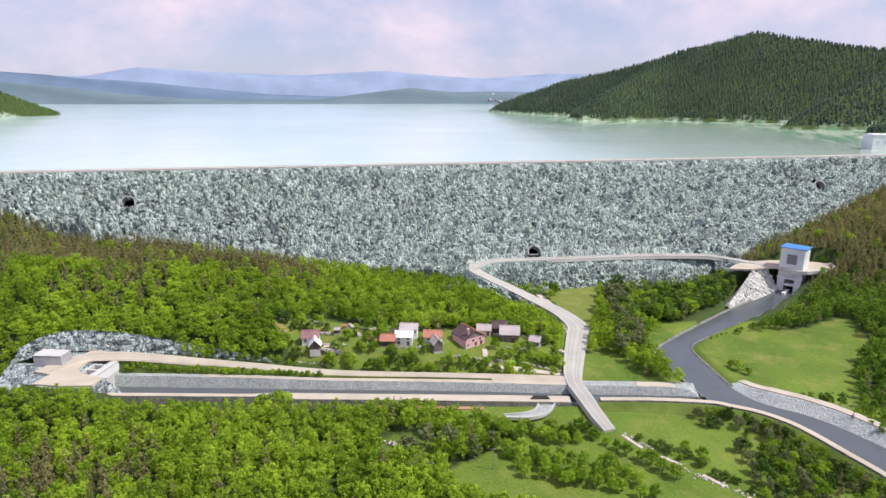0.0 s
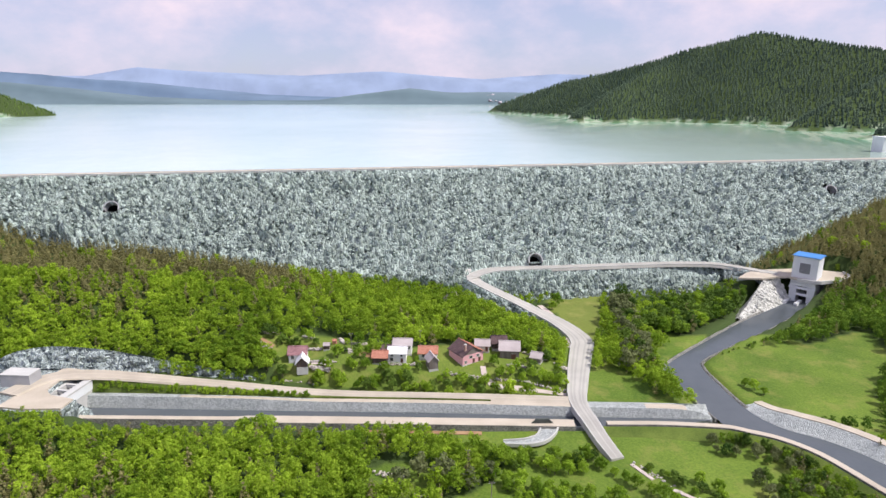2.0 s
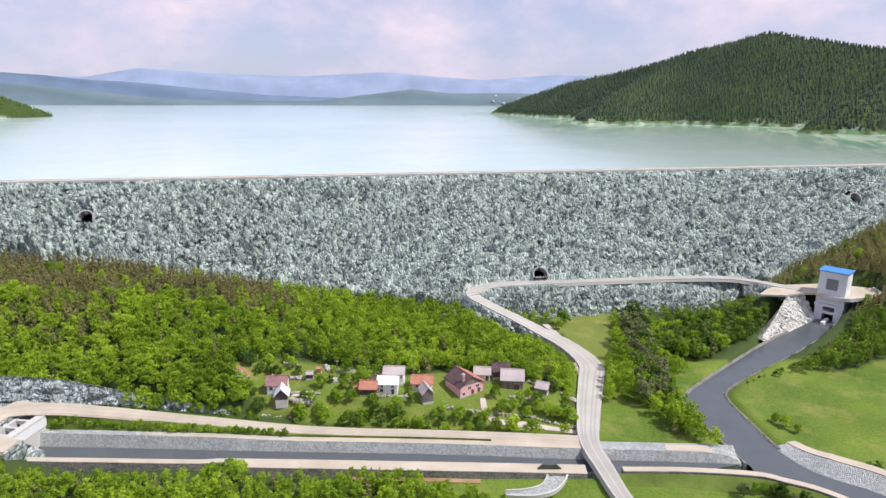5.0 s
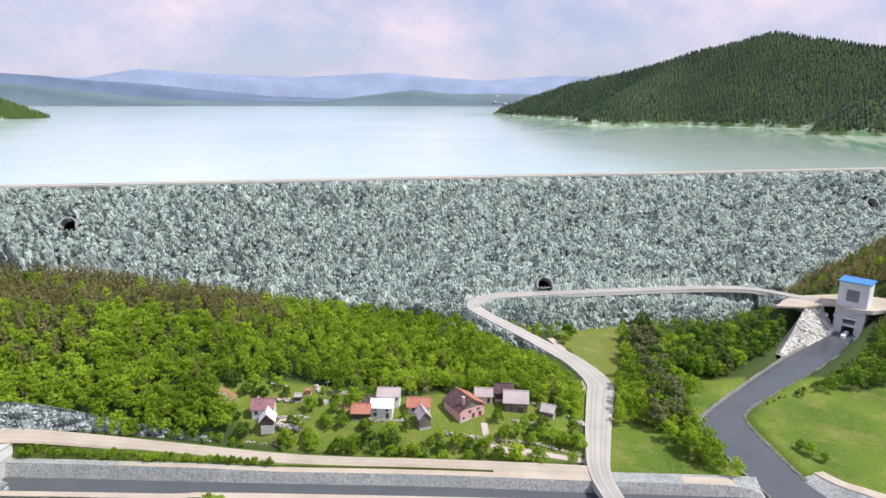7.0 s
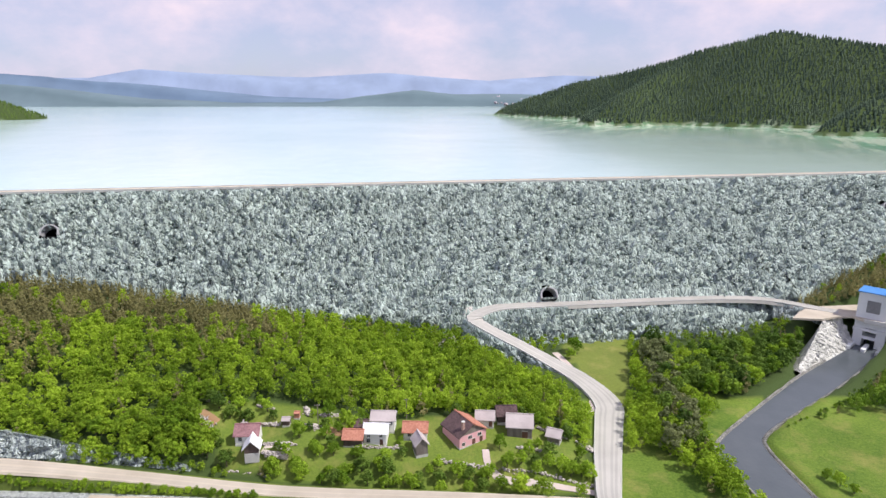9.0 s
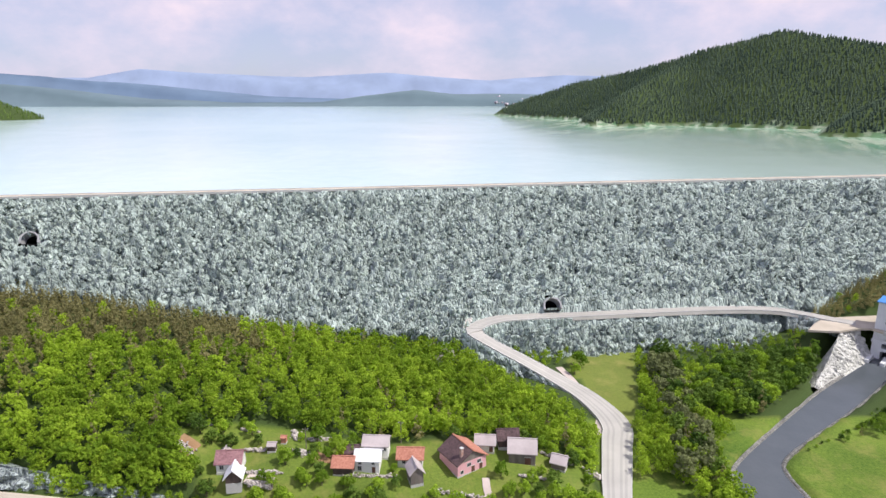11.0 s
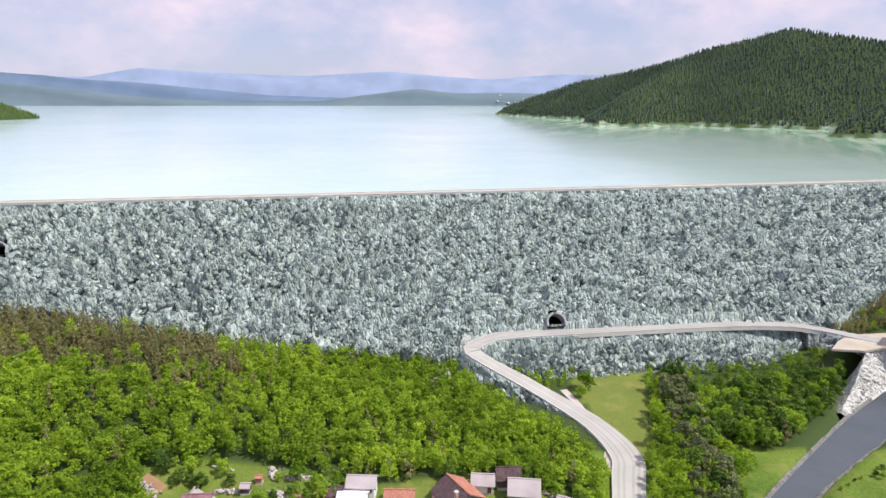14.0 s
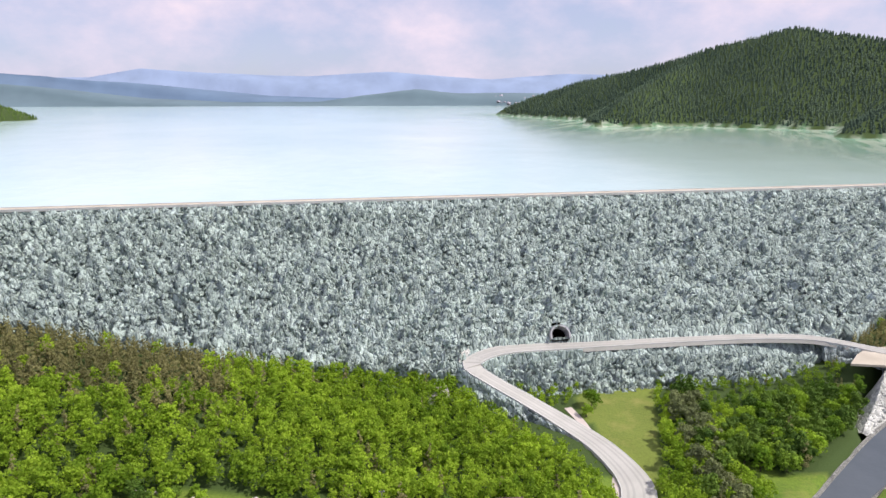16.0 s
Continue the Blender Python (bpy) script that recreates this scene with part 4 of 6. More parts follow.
tower()
platform = tagged(new("platform"), "pale gravel platform round the valve tower", "platform", kind="structure")
part("deck", Build().slab(plat, 2.7, 3.5).mesh("deck", GRAVEL), platform)
part("edge_wall", Build().slab([(176.2, 294.6), (180.3, 290.6), (185, 289.5), (192.2, 291), (199.3, 293.5), (205.6, 298.8), (206.6, 306.2), (205.8, 306.2), (204.8, 299.2), (199, 294.2), (192, 291.8), (185, 290.3), (180.6, 291.3), (176.6, 295.2)], 2.3, 3.95).mesh("edge_wall", CONCRETE), platform, "pale concrete parapet")
part("foundation", Build().slab([(190, 301), (198, 299), (204, 302), (204, 308), (189, 311)], -11, 2.7).mesh("foundation", CLIFF), platform, "shaded rock under the deck")
part("back_foundation", Build().slab([(162, 304), (171, 303), (171, 310), (163, 309)], -11, 2.7).mesh("back_foundation", CLIFF), platform, "shaded rock under the deck")


def rock_slope(name, rail_low, rail_high, rail_back, material, label, rough, seed, rows=14, cols=60):
    """A blasted rock face between a lower and an upper line."""
    lo, hi, back = (spline(r, cols) for r in (rail_low, rail_high, rail_back))
    noise_rows = []
    for j in range(rows):
        t = j / (rows - 1)
        r = lo + (hi - lo) * t
        for i in range(cols):
            p = Vector(r[i]) * 0.35 + Vector((seed * 7.1, 0, 0))
            d = noise.turbulence(p, 3, True) - 0.55
            r[i] += np.array((0.25 * d, -d, 0.5 * d)) * rough * (1 if 0 < j < rows - 1 else 0.35)
        noise_rows.append(r)
    vs, fs = loft(noise_rows + [back], closed=False)
    return tagged(new(name, mesh_of(name, vs, fs, material)), label, "rock face", kind="structure")


rock_slope("rock_face_1", [(177.5, 298, -9), (165, 289, -9), (152, 279.5, -9), (140, 270.5, -8.7)], [(171, 301, 2.6), (162, 297.5, 2.6), (150, 284, -1.6), (138, 272, -7.6)],
           [(172, 306, -8), (158, 299, -9), (146, 288, -10), (136, 275, -10)], surface("white_riprap", (0.36, 0.36, 0.34), (0.74, 0.73, 0.69), 2, 0.85, 1.0, 0.4, 0.3, cells=1.6), "pale rough stone slope beside the tower's channel", 1.6, 2)
rock_slope("rock_face_2", [(-150, 200, -2), (-139, 202.5, 0.4), (-128, 204, 0.9), (-112, 205.4, -0.4), (-97, 206.0, -1.8), (-80, 205.8, -3.0), (-60, 204.9, -4.4)],
           [(-151, 206, 1.0), (-141, 207.2, 5.6), (-129, 208, 7.2), (-112, 208, 6.0), (-97, 207.6, 3.4), (-80, 207.0, 0.4), (-60, 205.9, -3.2)],
           [(-152, 214, -3), (-141, 217, -1), (-126, 218, 0), (-110, 218, 0), (-96, 215, -2), (-80, 211, -3), (-64, 208, -5)], CLIFF, "grey-blue blasted rock face above the road", 2.6, 5, 16, 110)


# earth bank between the canal and the road above it
q_ = canal_road[(canal_road[:, 0] > -113) & (canal_road[:, 0] < 20)]
top_ = raised(offset(q_, 2.4), -0.25)
toe_ = top_.copy()
toe_[:, 1] = np.minimum(np.interp(top_[:, 0], canal_far[:, 0], canal_far[:, 1]) + 3.2, top_[:, 1] - 0.3)
toe_[:, 2] = -5.1
mid_ = (top_ + toe_) / 2 + np.array([0, 0, 0.35])
EARTH = surface("grassy_earth", (0.05, 0.085, 0.014), (0.16, 0.21, 0.04), 2, 0.95, 0.6, 0.2, 0.25)
solid("road_embankment_1", [top_, mid_, toe_, level(toe_, -11), level(raised(offset(q_, -3.4), -0.6), -11), raised(offset(q_, -3.4), -0.6)], EARTH, "grassy earth bank below the canal road", "embankment")
def rough_side(line, half):
    """Uneven rails down the outer side of a rockfill bank."""
    rng = np.random.default_rng(17)
    rails = []
    for t in (0.15, 0.3, 0.45, 0.6, 0.8, 1.0):
        r = offset(line, half + 4.5 * t)
        r[:, 2] = (line[:, 2] - 0.4) * (1 - t) - 9 * t
        rails.append(r + rng.normal(0, 0.4, r.shape))
    return rails


# rockfill that carries the road down from the hairpin
q_ = dam_road[56:88]
e_ = np.interp(np.arange(len(q_)), [0, 12, 31], [3.6, 3.6, 4.2])
solid("road_embankment_2", [raised(offset(q_, e_), -0.4)] + rough_side(q_, e_) + [level(offset(q_, -e_ - 1.2), -9), raised(offset(q_, -e_), -0.4)], ROCK_BED, "rough rockfill under the road's hairpin", "embankment")
q_ = canal_near[66:]
solid("grass_bank", [level(offset(q_, 3.3), -6.0), level(offset(q_, 5.4), -7.2), level(offset(q_, 9.0), -9.0), level(offset(q_, 9.2), -11), level(offset(q_, 3.4), -11)], EARTH, "grassy outer side of the river wall", "embankment")


# ---------------------------------------------------------------- trees
def leaf_cloud(rng, lobes, count, leaf, top_bias=0.25):
    """Leaves on the outside of several lobes; rows of three corners."""
    weights = np.array([r * r for _, r in lobes])
    pick = rng.choice(len(lobes), count, p=weights / weights.sum())
    d = rng.normal(size=(count, 3))
    d[:, 2] += top_bias
    d /= np.linalg.norm(d, axis=1)[:, None]
    c = np.array([l[0] for l in lobes])[pick]
    r = np.array([l[1] for l in lobes])[pick]
    p = c + d * (r * rng.uniform(0.72, 1.06, count))[:, None] * np.array([1, 1, 0.88])
    nrm = d + rng.normal(0, 0.42, (count, 3))
    nrm /= np.linalg.norm(nrm, axis=1)[:, None]
    ref = rng.normal(size=(count, 3))
    u = np.cross(nrm, ref)
    u /= np.linalg.norm(u, axis=1)[:, None]
    v = np.cross(nrm, u)
    s = (leaf * rng.uniform(0.55, 1.25, count))[:, None]
    return np.stack([p - u * s * 0.6 - v * s * 0.3, p + u * s * 0.6 - v * s * 0.3, p + v * s * 0.75], 1)


def broadleaf(rng, height, radius, count, leaf):
    """Crown leaves of a tree whose foot is at the origin: a domed mass of many small tufts."""
    lobes = [((0, 0, height * 0.52), radius * 0.70), ((radius * rng.uniform(-0.15, 0.15), radius * rng.uniform(-0.15, 0.15), height * 0.76), radius * 0.46)]
    for i in range(17):
        a, h = i * 2.4 + rng.uniform(-0.5, 0.5), rng.uniform(0.30, 0.92)
        out = radius * rng.uniform(0.62, 0.92) * math.sqrt(max(0.06, 1 - ((h - 0.42) / 0.56) ** 2))
        lobes.append(((out * math.cos(a), out * math.sin(a), height * h), radius * rng.uniform(0.17, 0.34)))
    return leaf_cloud(rng, lobes, count, leaf)


def pine(rng, height, radius, count, leaf):
    """Crown of a ragged conifer: soft boughs that shrink towards the tip."""
    lobes = [((0, 0, height * 0.93), radius * 0.16)]
    for i in range(15):
        h = 0.22 + 0.66 * i / 14 + rng.uniform(-0.03, 0.03)
        a, reach = rng.uniform(0, 6.28), radius * (1.08 - h) * rng.uniform(0.45, 0.85)
        lobes.append(((reach * math.cos(a), reach * math.sin(a), height * h), radius * (1.12 - h) * rng.uniform(0.36, 0.52)))
    return leaf_cloud(rng, lobes, count, leaf, 0.1)


def cone_tree(rng, sides=6, tiers=3):
    """A slim spruce of stacked, ragged skirts, one metre high; triangles."""
    vs, fs = [], []
    for k in range(tiers):
        base, top = 0.06 + 0.27 * k, min(1.0, 0.46 + 0.27 * k)
        rad = 0.17 * (1 - 0.8 * k / tiers)
        o = len(vs)
        vs.append((0, 0, top))
        tw = rng.uniform(0, 1)
        for i in range(sides):
            a = 2 * math.pi * (i + tw) / sides
            rr = rad * rng.uniform(0.75, 1.25)
            vs.append((rr * math.cos(a), rr * math.sin(a), base + rng.uniform(-0.03, 0.03)))
        fs += [(o, o + 1 + i, o + 1 + (i + 1) % sides) for i in range(sides)]
    return np.array(vs), np.array(fs)


def trunk_mesh(name, height, radius, seed):
    """A tapered, leaning trunk with a few limbs."""
    rng = random.Random(seed)
    b = Build()
    p, r = Vector((0, 0, -0.5)), radius
    for k in range(4):
        q = p + Vector((rng.uniform(-0.1, 0.1) * height / 4, rng.uniform(-0.1, 0.1) * height / 4, height * 0.2))
        b.tube(p, q, r, r * 0.8, 7)
        if k:
            for _ in range(2):
                a = rng.uniform(0, 6.28)
                b.tube(q, q + Vector((math.cos(a), math.sin(a), 0.9)) * height * 0.17, r * 0.5, r * 0.15, 5)
        p, r = q, r * 0.8
    return b.mesh(name, BARK, True)


def clear_of_works(x, y, margin):
    """Where trees may stand: off roads, water, walls and the dam."""
    ok = near_line(x, y, dam_road[::3]) > 5.2 + margin
    ok &= near_line(x, y, canal_road[::3]) > 3.4 + margin
    ok &= near_line(x, y, canal_bed[::4]) > 8.0 + margin
    ok &= near_line(x, y, canal_near[::4]) > 4.6 + margin
    ok &= (near_line(x, y, river_bed[::3]) > 10.8 + margin) | ((x > 203) & (y > 290))
    ok &= near_line(x, y, lane) > 2.4 + margin
    ok &= near_line(x, y, back_lane) > 1.5 + margin
    ok &= ~(inside(x, y, plat) | (near_line(x, y, np.array(plat)) < 1.5 + margin) | inside(x, y, ROCK_CUT))
    ok &= ~((x > -146) & (x < -92) & (y > 198) & (y < 209.5))
    n = y - LEAN_IN * x
    f = foot(x * 1.0)
    ok &= n < 291 + np.where(f > 5, 1.8 * (f - 5), 0) + 1.5 - margin
    return ok


def scatter(rng, x0, x1, y0, y1, spacing):
    nx, ny = int((x1 - x0) / spacing), int((y1 - y0) / spacing)
    X, Y = np.meshgrid(np.arange(nx), np.arange(ny))
    X = x0 + (X + 0.5 * (Y % 2) + rng.uniform(-0.42, 0.42, X.shape)) * spacing
    Y = y0 + (Y + rng.uniform(-0.42, 0.42, Y.shape)) * spacing
    return X.ravel(), Y.ravel()


def in_sight(x, y):
    return (np.abs(x - 4) < 0.75 * (y + 6) + 10) & (y > 106)


rng = np.random.default_rng(11)
LEAFY = [broadleaf(rng, 1.0, 0.31, 470, 0.062) for _ in range(10)]
LEAFY_NEAR = [broadleaf(rng, 1.0, 0.40, 1000, 0.064) for _ in range(6)]
LEAFY_FAR = [broadleaf(rng, 1.0, 0.31, 350, 0.068) for _ in range(10)]
PINES = [pine(rng, 1.0, 0.24, 250, 0.056) for _ in range(6)]


def forest(name, label, templates, places, heights, material, tints, aspect=1.0):
    """One mesh of many trees."""
    quads, tint = [], []
    r2 = np.random.default_rng(len(places))
    for (x, y, z), h, t in zip(places, heights, tints):
        q = templates[r2.integers(len(templates))]
        a = r2.uniform(0, 6.28)
        c, s = math.cos(a), math.sin(a)
        q = q @ np.array([[c, s, 0], [-s, c, 0], [0, 0, 1]]) * np.array([h * aspect, h * aspect, h]) + (x, y, z)
        quads.append(q)
        tint.append(np.clip(t + r2.normal(0, 0.13, len(q)), 0, 1))
    q = np.vstack(quads)
    me = big_mesh(name, q.reshape(-1, 3), np.arange(len(q) * 3).reshape(-1, 3), material, np.concatenate(tint))
    return tagged(new(name, me), label, "forest", kind="stuff")


# the wood on the left slope and in front of the canal
fx, fy = scatter(rng, -300, 360, 106, 430, 2.95)
keep = in_sight(fx, fy) & clear_of_works(fx, fy, 0.6)
for poly in MEADOWS:
    keep &= ~inside(fx, fy, poly)
keep &= rng.uniform(size=len(fx)) < 0.96
fx, fy = fx[keep], fy[keep]
# the right abutment is thick with conifers
ex_, ey_ = scatter(rng, 150, 340, 285, 430, 3.9)
ek = in_sight(ex_, ey_) & clear_of_works(ex_, ey_, 0.4)
fx, fy = np.concatenate([fx, ex_[ek]]), np.concatenate([fy, ey_[ek]])
fz = ground(fx, fy)
# pines: a band under the dam on the left, the right abutment, and the near left corner
pine_w = step((fy - (246 - 0.15 * (fx + 60) - 12 * step((-80 - fx) / 60))) / 14) * step((-30 - fx) / 45) * 0.96
pine_w = np.maximum(pine_w, step((fx - 140) / 30) * step((fy - 268) / 25) * 0.93)
pine_w = np.maximum(pine_w, 0.5 * step((-62 - fx) / 22) * step((162 - fy) / 20))
pine_w = np.maximum(pine_w, 0.75 * step((-92 - fx) / 30) * step((fy - 222) / 20) * (wave(fx * 1.7, fy * 1.3) > -0.05))
pine_w = np.maximum(pine_w, 0.05)
pine_w = np.maximum(pine_w, 0.35 * step((fx - 84) / 6) * step((172 - fy) / 10))
is_pine = rng.uniform(size=len(fx)) < pine_w
height = rng.uniform(4.6, 8.2, len(fx))
n_dam = fy - LEAN_IN * fx - (291 + np.maximum(0, 1.8 * (foot(fx) - 5)))
height *= np.where((n_dam > -16) & (fx > 20), 0.72, 1.0)
height *= np.where((fy > 270) & (fx > 36) & (fx < 150), 0.72, 1.0)
height *= np.where((fx > 80) & (fy < 176), 0.62, 1.0)
height *= np.where((fy < 186) & (fy > 172), 0.70, 1.0)
height *= np.where((fy > 176) & (fy < 206) & (fx < -20), 0.5, 1.0)


def below_sight(x, y, z, h, line, rise, reach=24, side=4.0):
    """Keep trees that stand before a road or bank low enough to see it from above."""
    dy = line[None, :, 1] - y[:, None]
    lateral = np.abs(x[:, None] - (line[None, :, 0] - 0.2 * dy))
    limit = np.where((dy > 0) & (dy < reach) & (lateral < side), line[None, :, 2] + rise * dy - z[:, None], 99).min(1)
    return np.minimum(h, np.maximum(limit, 1.2))


height = below_sight(fx, fy, fz, height, dam_road[40:], 0.30)
height = below_sight(fx, fy, fz, height, raised(offset(dam_road[74:110], 4.5), -2.2), 0.34, 9, 3.0)
height = below_sight(fx, fy, fz, height, canal_road[20:], 0.32)
height = below_sight(fx, fy, fz, height, level(chan_right[14:75], -7.5), 0.34, 14)
height = below_sight(fx, fy, fz, height, level(canal_near[6:], -6.2), 0.42)
# the dam's foot stays clear of the tree tops before it
toe_s = np.arange(-235, 12, 1.5)
toe_z = foot(toe_s)
toe_y = np.maximum(0, SLOPE * (toe_z - 5))
toe_line = np.stack([toe_s * 0.988 - toe_y * 0.155, 292 + toe_s * 0.155 + toe_y * 0.988, toe_z], 1)
gap = toe_line[None, :, 1] - fy[:, None]
aside = np.abs(fx[:, None] - toe_line[None, :, 0] * (1 - gap / toe_line[None, :, 1]))
room = np.where((gap > 0) & (gap < 60) & (aside < 2.5), toe_line[None, :, 2] + (90 - toe_line[None, :, 2]) / toe_line[None, :, 1] * gap - fz[:, None], 99).min(1)
height = np.minimum(height, np.maximum((room - 0.2) / np.where(is_pine, 1.15, 1.0), 1.0))
head_edge = np.stack([np.linspace(-136, -104, 20), np.full(20, 177.0), np.full(20, 0.9)], 1)
height = below_sight(fx, fy, fz, height, head_edge, 0.5)
patch = 0.5 + 0.28 * wave(fx * 1.1, fy * 1.1) + rng.normal(0, 0.16, len(fx)) - 0.35 * ((fx > 80) & (fy < 176)) - 0.35 * ((fx > 118) & (fy >= 176) & (fy < 300))
# trees of the village, sparse in the grass, thicker in front of the houses
vx, vy = scatter(rng, -70, 50, 198, 240, 3.3)
HOUSES = [(12.6, 217.6, 8), (28.4, 220.5, 6), (-12, 215.5, 6), (-10.6, 222.5, 5), (-18.2, 213.3, 5), (-1.4, 217.5, 5.5), (-0.4, 211.2, 4.0), (24.9, 226.4, 4.5), (18.6, 224.4, 4.5),
          (38.6, 218.6, 4), (-47, 212.5, 6), (-44.6, 208, 4), (-50, 217.6, 3), (-38, 219.2, 4), (-35.6, 222, 3), (17, 210, 4), (10, 210.5, 4), (-11, 212.5, 4.5), (29, 216, 3)]
vk = inside(vx, vy, VILLAGE) & clear_of_works(vx, vy, -0.6)
for hx_, hy_, hr_ in HOUSES:
    vk &= np.hypot(vx - hx_, vy - hy_) > hr_
vk &= rng.uniform(size=len(vx)) < np.where(vy < 209, 0.9, 0.5)
village_trees = [(float(a), float(b), float(c)) for a, b, c in zip(vx[vk], vy[vk], rng.uniform(2.8, 5.6, vk.sum()))]
# right abutment pines are coloured lighter to offset their own shade
patch += 0.5 * (is_pine & (fx > 140))
P = np.stack([fx, fy, fz - 0.3], 1)
front = (~is_pine) & (fy < 170) & (np.abs(fx) < 110)
pick = np.flatnonzero(front)[::2][:95]
single_trees = [(float(fx[i]), float(fy[i]), float(height[i])) for i in pick]
taken = np.zeros(len(fx), bool)
taken[pick] = True
keep = ~taken
fx, fy, fz, is_pine, height, patch, P = fx[keep], fy[keep], fz[keep], is_pine[keep], height[keep], patch[keep], P[keep]
leafy = ~is_pine
deep_ = leafy & (fx > 100) & (fy > 176) & (fy < 300)
near_ = leafy & (fy < 222) & ~deep_
far_ = leafy & (fy >= 222) & ~deep_
forest("broadleaf_forest", "dense bright green broadleaf wood before and beside the canal", LEAFY, P[near_], height[near_], LEAF, patch[near_])
forest("slope_forest", "dense bright green broadleaf wood on the valley slope", LEAFY_FAR, P[far_], height[far_], LEAF, patch[far_])
forest("field_forest", "dark green broadleaf wood round the field by the river", LEAFY, P[deep_], height[deep_], LEAF_DEEP, patch[deep_] + 0.3)
forest("pine_forest", "brown-green pines below the dam", PINES, P[is_pine], height[is_pine] * 1.15, PINE, patch[is_pine])

# spruces on the hills beside the lake
sx, sy = scatter(rng, 150, 900, 620, 1620, 4.7)
sz = on_land(sx, sy)
vis = (sz > LAKE + 4.5) & (np.abs(sx) < 0.80 * sy)
vis &= on_land(sx, sy - 25) < sz + 6
sx, sy, sz = sx[vis], sy[vis], sz[vis]
lx, ly_ = scatter(rng, -1150, -700, 1080, 1420, 9)
lz = on_land(lx, ly_)
lv = (lz > LAKE + 1) & (np.abs(lx) < 0.80 * ly_)
rx_, ry_ = scatter(rng, 200, 520, 400, 720, 6.5)
rz_ = on_land(rx_, ry_)
rv = (rz_ > LAKE + 4) & (np.abs(rx_) < 0.82 * ry_ + 20)
sx, sy, sz = np.concatenate([sx, rx_[rv]]), np.concatenate([sy, ry_[rv]]), np.concatenate([sz, rz_[rv]])
CONES = [cone_tree(rng) for _ in range(8)]


def spruces(name, label, x, y, z, material):
    vs, fs, tint, off = [], [], [], 0
    r2 = np.random.default_rng(3)
    for px, py, pz in zip(x, y, z):
        v, f = CONES[r2.integers(8)]
        h = r2.uniform(6.0, 10.0)
        a = r2.uniform(0, 6.28)
        c, s = math.cos(a), math.sin(a)
        vs.append(v @ np.array([[c, s, 0], [-s, c, 0], [0, 0, 1]]) * (h * 1.7, h * 1.7, h) + (px, py, pz - 2.2))
        fs.append(f + off)
        tint.append(np.full(len(f), np.clip(r2.normal(0.45 + 0.34 * wave(px * 0.45, py * 0.45), 0.2), 0, 1)))
        off += len(v)
    me = big_mesh(name, np.vstack(vs), np.vstack(fs), material, np.concatenate(tint))
    return tagged(new(name, me), label, "forest", kind="stuff")


spruces("spruce_forest", "dark green spruce forest on the hill beside the lake", sx, sy, sz, SPRUCE)
spruces("far_wood", "green wood on the far left shore", lx[lv], ly_[lv], lz[lv], FAR_LEAF)


# ---------------------------------------------------------------- single trees
TRUNKS = [trunk_mesh("trunk", 1.0, 0.035, 70 + i) for i in range(4)]


def crown_mesh(q, material):
    return big_mesh("crown", q.reshape(-1, 3), np.arange(len(q) * 3).reshape(-1, 3), material)


CROWNS = {"leaf": [crown_mesh(q, LEAF_ONE) for q in LEAFY_NEAR], "willow": [crown_mesh(q, WILLOW) for q in LEAFY_NEAR], "dark": [crown_mesh(q, LEAF_DARK) for q in LEAFY_NEAR]}
tree_rng = random.Random(8)


def tree(name, x, y, h, kind, label, group, wide=1.0):
    z = float(ground(x, y))
    for line, rise in ((dam_road[40:], 0.30), (level(chan_right[14:75], -7.5), 0.34)):
        h = float(below_sight(np.array([x]), np.array([y]), np.array([z]), np.array([h]), line, rise)[0])
    t = empty(name, pose(x, y, z - 0.15, 0, 0, tree_rng.uniform(0, 360)) @ Matrix.Diagonal((h * wide, h * wide, h, 1)), label, "tree", group)
    part("trunk", TRUNKS[tree_rng.randrange(4)], t)
    part("crown", CROWNS[kind][tree_rng.randrange(6)], t)
    return t


for x_, y_, h_ in single_trees:
    tree("broadleaf_tree", x_, y_, h_, "leaf", "bright green broadleaf tree at the edge of the wood", "trees in front of the canal")

for x_, y_, h_ in village_trees:
    tree("garden_tree", x_, y_, h_, "leaf" if tree_rng.random() < 0.7 else "dark", "green garden tree in the village grass", "village trees")

orchard = [(33.1, 156.8), (36.9, 157), (40.8, 157.6), (46.4, 158.7), (49, 156.1), (51.2, 153.5), (53.3, 150.8), (56.2, 148.4), (58.3, 146), (60.2, 142.9), (62.8, 140)]
for i in range(40):
    orchard.append((17 + (i % 10) * 3.4 + tree_rng.uniform(-0.9, 0.9) + (i // 10) * 2.3, 153 - (i % 10) * 0.9 - (i // 10) * 4.2 + tree_rng.uniform(-0.9, 0.9)))
for x_, y_ in orchard:
    tree("orchard_tree", x_, y_, tree_rng.uniform(3.6, 5.4), "leaf", "small rounded fruit tree standing in mown grass", "orchard trees", 0.95)
for i in range(24):
    tree("hedge_tree", 17 + i * 1.4 + tree_rng.uniform(-0.6, 0.6), 161.5 + 2.2 * math.sin(i * 1.1) + tree_rng.uniform(-1.2, 1.2), tree_rng.uniform(3.6, 5.6), "leaf" if i % 4 else "dark", "leafy hedge tree between meadow and orchard", "hedge trees")
for i in range(16):
    tree("shrub", 58 + i * 1.6 + tree_rng.uniform(-0.8, 0.8), 159.5 - i * 1.75 + tree_rng.uniform(-1.5, 1.5), tree_rng.uniform(1.8, 3.4), "dark" if i % 3 else "leaf", "green shrub beside the stony path", "path shrubs", 1.2)
for x_, y_, h_ in ((3, 152, 9), (-3, 156, 7), (10, 150, 6.5), (-8, 150, 7.5), (15, 154, 6)):
    tree("willow_tree", x_, y_, h_, "willow", "grey-green willow with a loose crown", "willows")

